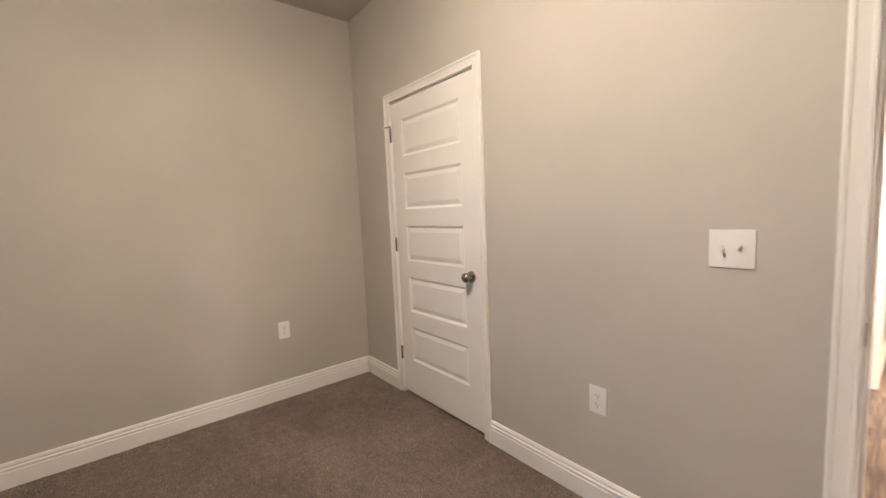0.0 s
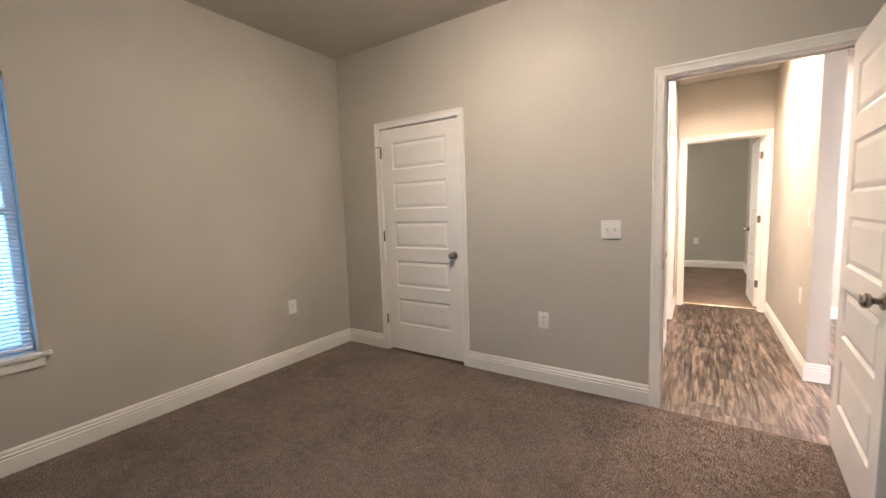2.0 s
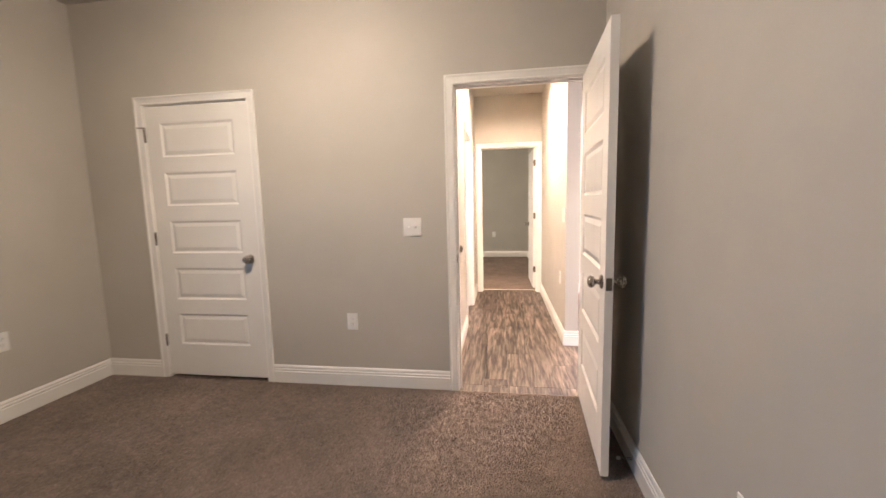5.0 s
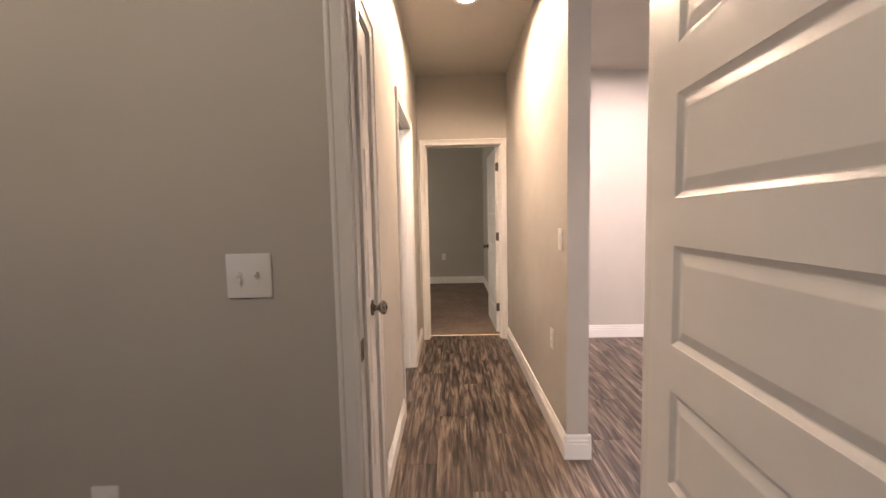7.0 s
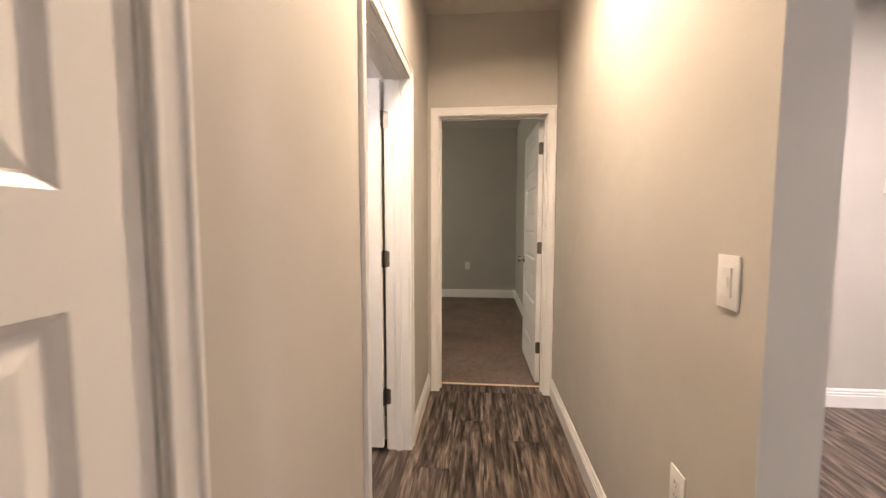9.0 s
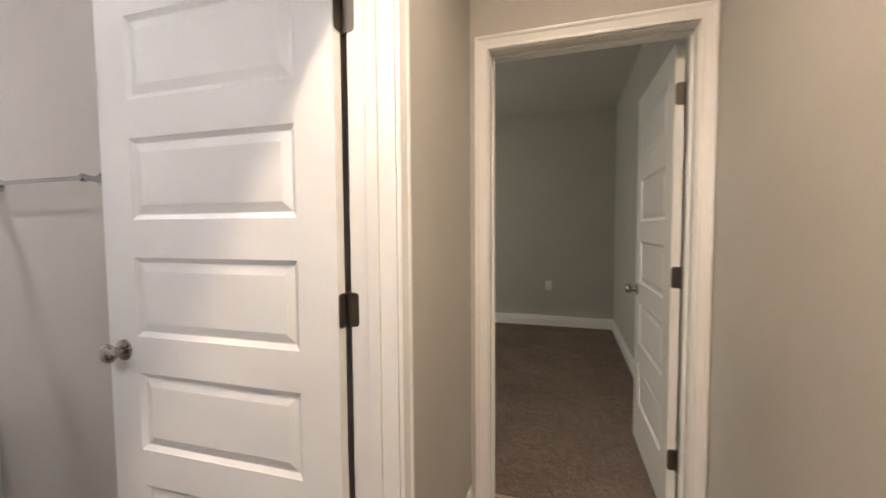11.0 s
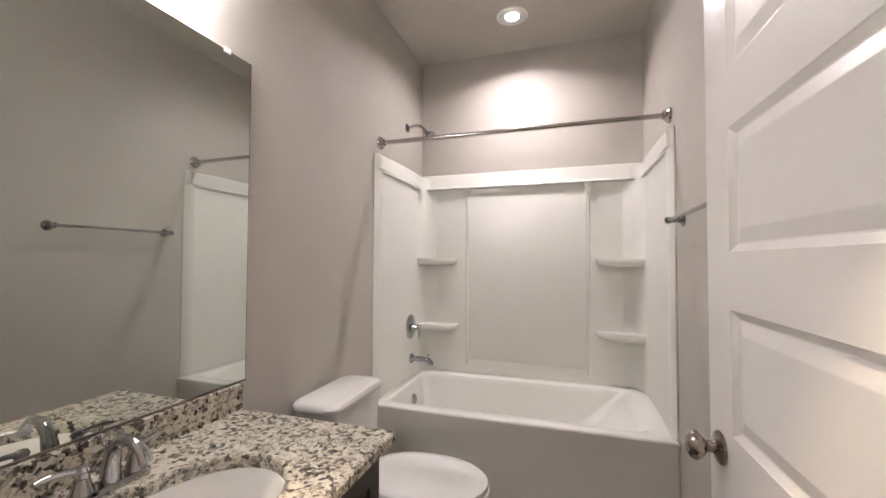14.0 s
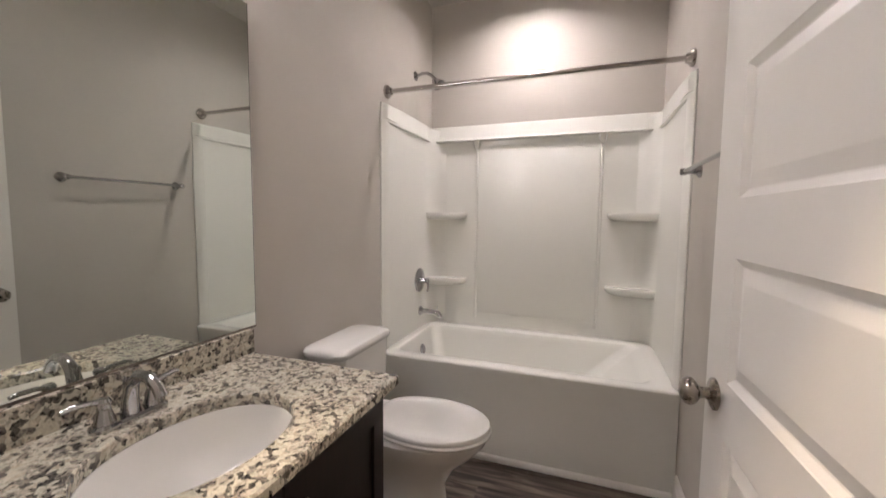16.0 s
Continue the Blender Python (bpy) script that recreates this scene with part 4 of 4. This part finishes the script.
top = thing("vanity_countertop", "speckled cream and black granite vanity top with oval undermount sink cutout", "countertop")
SX, SY, RX, RY = -0.79, 2.985, 0.218, 0.162
def oval(rx, ry, z, n=64):
    return [(SX + rx * math.cos(2 * math.pi * i / n), SY + ry * math.sin(2 * math.pi * i / n), z) for i in range(n)]
def slab_ring(inset, z, n=64):
    """The counter's outline, met by the rays from the sink's centre."""
    x0, x1, y0, y1 = -1.243 + inset, -0.362, 2.651, 3.237 - inset
    angles = []
    pts = []
    for i in range(n):
        a = 2 * math.pi * i / n
        c, s = math.cos(a), math.sin(a)
        k = min((x1 - SX) / c if c > 1e-9 else 1e9, (x0 - SX) / c if c < -1e-9 else 1e9, (y1 - SY) / s if s > 1e-9 else 1e9, (y0 - SY) / s if s < -1e-9 else 1e9)
        pts.append([SX + k * c, SY + k * s, z])
    for qx, qy in ((x0, y0), (x0, y1), (x1, y0), (x1, y1)):
        best = min(pts, key=lambda p: (p[0] - qx) ** 2 + (p[1] - qy) ** 2)
        best[0], best[1] = qx, qy
    return [tuple(p) for p in pts]
part("slab", loft([oval(RX, RY, 0.775), slab_ring(0.004, 0.775), slab_ring(0.0, 0.779), slab_ring(0.0, 0.802), slab_ring(0.005, 0.808), oval(RX + 0.004, RY + 0.004, 0.808), oval(RX, RY, 0.804), oval(RX, RY, 0.775)], cap0=False, cap1=False), GRANITE, top)
part("backsplash", box(-1.243, -0.362, 2.651, 2.680, 0.8085, 0.892, bevel=0.002), GRANITE, top)

sink = thing("sink", "white porcelain oval undermount sink", "sink")
part("bowl", loft([oval(RX + 0.02, RY + 0.02, 0.7745), oval(RX - 0.002, RY - 0.002, 0.7745), oval(RX - 0.012, RY - 0.012, 0.755), oval(RX * 0.86, RY * 0.84, 0.70), oval(RX * 0.66, RY * 0.62, 0.655), oval(RX * 0.4, RY * 0.38, 0.635), oval(RX * 0.12, RY * 0.14, 0.628),
                   oval(RX * 0.12, RY * 0.14, 0.61), oval(RX * 0.5, RY * 0.5, 0.615), oval(RX * 0.9, RY * 0.9, 0.68), oval(RX + 0.02, RY + 0.02, 0.765)], cap0=False, cap1=False), PORCELAIN, sink, smooth=40)
part("drain", lathe([(0.0005, 0), (0.024, 0), (0.022, 0.004), (0.012, 0.007), (0.0005, 0.008)], 22), CHROME, sink, smooth=35, at=pose(SX, SY, 0.627))

fau = thing("faucet", "chrome centerset faucet with arched spout and two lever handles", "faucet", pose(-0.79, 2.765, 0.808))
part("base", loft([rounded(0, 0, 0.082, 0.027, 0.026, 0.0), rounded(0, 0, 0.082, 0.027, 0.026, 0.008), rounded(0, 0, 0.076, 0.022, 0.021, 0.014)]), CHROME, fau, smooth=35)
part("spout", tube([(0, 0, 0.008), (0, 0.002, 0.05), (0, 0.012, 0.085), (0, 0.036, 0.108), (0, 0.07, 0.108), (0, 0.098, 0.088), (0, 0.108, 0.068)], [0.021, 0.017, 0.0145, 0.0135, 0.0130, 0.0125, 0.0135], 18), CHROME, fau, smooth=45)
part("lift_rod", tube([(0, -0.016, 0.01), (0, -0.018, 0.085)], 0.0025, 8), CHROME, fau)
part("lift_knob", lathe([(0.0005, 0), (0.005, 0.002), (0.006, 0.007), (0.004, 0.012), (0.0005, 0.013)], 12), CHROME, fau, smooth=40, at=pose(0, -0.018, 0.085))
for x, s in ((-0.052, -1), (0.052, 1)):
    part("handle_base", lathe([(0.0005, 0.01), (0.022, 0.01), (0.020, 0.02), (0.013, 0.045), (0.0125, 0.056), (0.015, 0.062), (0.011, 0.070), (0.0005, 0.072)], 22), CHROME, fau, smooth=35, at=pose(x, 0, 0))
    part("handle_lever", tube([(x, 0, 0.062), (x + s * 0.025, -0.004, 0.068), (x + s * 0.055, -0.008, 0.070), (x + s * 0.072, -0.010, 0.067)], [0.0075, 0.006, 0.0065, 0.005]), CHROME, fau, smooth=40)

mir = thing("wall_mirror", "large frameless wall mirror above the vanity", "mirror", pose(-0.40, 2.6505, 0.0, 0, 0, -0.45))
part("glass", box(-0.864, 0.0, 0.0, 0.0095, 0.897, 1.985), MIRROR, mir)
part("bottom_channel", box(-0.864, 0.0, 0.0, 0.0115, 0.8925, 0.8985), HINGE, mir, "dark metal mirror channel")
part("polished_edge", box(-0.8658, -0.864, 0.0, 0.0105, 0.8985, 1.985), CHROME, mir, "polished glass edge")
for x in (-0.765, -0.15):
    part("clip", box(x - 0.012, x + 0.012, -0.004, 0.014, 1.974, 1.992, bevel=0.002), PLASTIC, mir)

# toilet
toi = thing("toilet", "white porcelain two-piece toilet with closed oval lid", "toilet", pose(-1.70, 2.652, 0.0))
def egg(hw, y0, y1, z, n=40):
    """An oval seen from above, blunter at the back (y0) than at the front (y1)."""
    c, h = (y0 + y1) / 2, (y1 - y0) / 2
    pts = []
    for i in range(n):
        a = 2 * math.pi * i / n
        sx, sy = math.cos(a), math.sin(a)
        k = 0.72 if sy < 0 else 1.0
        pts.append((hw * math.copysign(abs(sx) ** k, sx), c + h * math.copysign(abs(sy) ** (0.9 if sy < 0 else 1.0), sy), z))
    return pts
part("bowl", loft([egg(0.105, 0.10, 0.60, 0.0), egg(0.105, 0.10, 0.60, 0.02), egg(0.095, 0.12, 0.585, 0.06), egg(0.092, 0.14, 0.575, 0.16), egg(0.115, 0.13, 0.62, 0.24), egg(0.155, 0.12, 0.70, 0.31), egg(0.178, 0.11, 0.745, 0.36), egg(0.184, 0.10, 0.755, 0.385), egg(0.176, 0.11, 0.745, 0.395)]), PORCELAIN, toi, smooth=50)
part("seat", loft([egg(0.183, 0.27, 0.765, 0.397), egg(0.187, 0.265, 0.77, 0.402), egg(0.187, 0.265, 0.77, 0.409), egg(0.182, 0.27, 0.765, 0.413)]), PORCELAIN, toi, smooth=50)
part("lid", loft([egg(0.183, 0.262, 0.766, 0.416), egg(0.185, 0.257, 0.765, 0.421), egg(0.185, 0.257, 0.765, 0.430), egg(0.180, 0.265, 0.763, 0.436), egg(0.15, 0.30, 0.73, 0.439), egg(0.08, 0.38, 0.64, 0.441)]), PORCELAIN, toi, smooth=50)
for x in (-0.075, 0.075):
    part("seat_hinge", box(x - 0.022, x + 0.022, 0.232, 0.268, 0.397, 0.428, bevel=0.006), PORCELAIN, toi)
part("tank", loft([rounded(0, 0.112, 0.185, 0.082, 0.035, 0.385), rounded(0, 0.112, 0.195, 0.088, 0.035, 0.42), rounded(0, 0.114, 0.200, 0.094, 0.035, 0.62), rounded(0, 0.114, 0.202, 0.095, 0.035, 0.705)]), PORCELAIN, toi, smooth=40)
part("tank_lid", loft([rounded(0, 0.116, 0.212, 0.104, 0.050, 0.706), rounded(0, 0.116, 0.217, 0.108, 0.052, 0.714), rounded(0, 0.116, 0.217, 0.108, 0.052, 0.728), rounded(0, 0.116, 0.208, 0.100, 0.048, 0.739), rounded(0, 0.116, 0.19, 0.082, 0.042, 0.743)]), PORCELAIN, toi, smooth=40)
for x in (-0.115, 0.115):
    part("bolt_cap", lathe([(0.0005, 0), (0.013, 0), (0.012, 0.010), (0.007, 0.016), (0.0005, 0.017)], 14), PORCELAIN, toi, smooth=40, at=pose(x * 0.85, 0.33, 0.018))


# ---- vinyl planks, laid along y, last ----
base_v = tagged(part("floor_vinyl", box(-3.0, 5.06, -2.2, 7.26, -0.034, -0.0155), SLOT), "grey-brown wood-look vinyl plank floor", "floor", kind="structure")
rng = random.Random(4)
PW, PL = 0.178, 1.22
plank_meshes = {}


def plank(x0, x1, y0, y1):
    w, l = round(x1 - x0, 3), round(y1 - y0, 3)
    if w < 0.012 or l < 0.012:
        return
    if (w, l) not in plank_meshes:
        g, b = 0.0002, 0.0006
        def r(i, z):
            return [(-w / 2 + i, -l / 2 + i, z), (w / 2 - i, -l / 2 + i, z), (w / 2 - i, l / 2 - i, z), (-w / 2 + i, l / 2 - i, z)]
        plank_meshes[(w, l)] = mesh_of("plank", loft([r(g, -0.0155), r(g, -0.0112), r(g + b, -0.010)], cap0=False), VINYL)
    part("plank", plank_meshes[(w, l)], VINYL, base_v, at=pose((x0 + x1) / 2, (y0 + y1) / 2, 0))


def lay(x0, x1, y0, y1):
    i = math.floor(x0 / PW)
    while i * PW < x1:
        start = y0 - 6 + (i * 0.413 * PL) % PL
        a, b = max(x0, i * PW), min(x1, (i + 1) * PW)
        y = start
        while y < y1:
            lo, hi = max(y, y0), min(y + PL, y1)
            if hi > lo:
                plank(a, b, lo, hi)
            y += PL
        i += 1


lay(-0.235, 0.69, 1.888, 4.862)
lay(0.804, 0.865, 1.888, 4.862)
lay(-0.165, 0.665, 1.765, 1.888)
lay(-0.15, 0.625, 4.862, 4.998)
lay(0.69, 0.804, 1.888, 2.745)
lay(-2.20, -0.36, 2.65, 4.185)
lay(-0.36, -0.235, 3.253, 4.068)
lay(0.865, 5.0, 0.3, 4.862)
lay(3.54, 5.0, 4.862, 7.2)
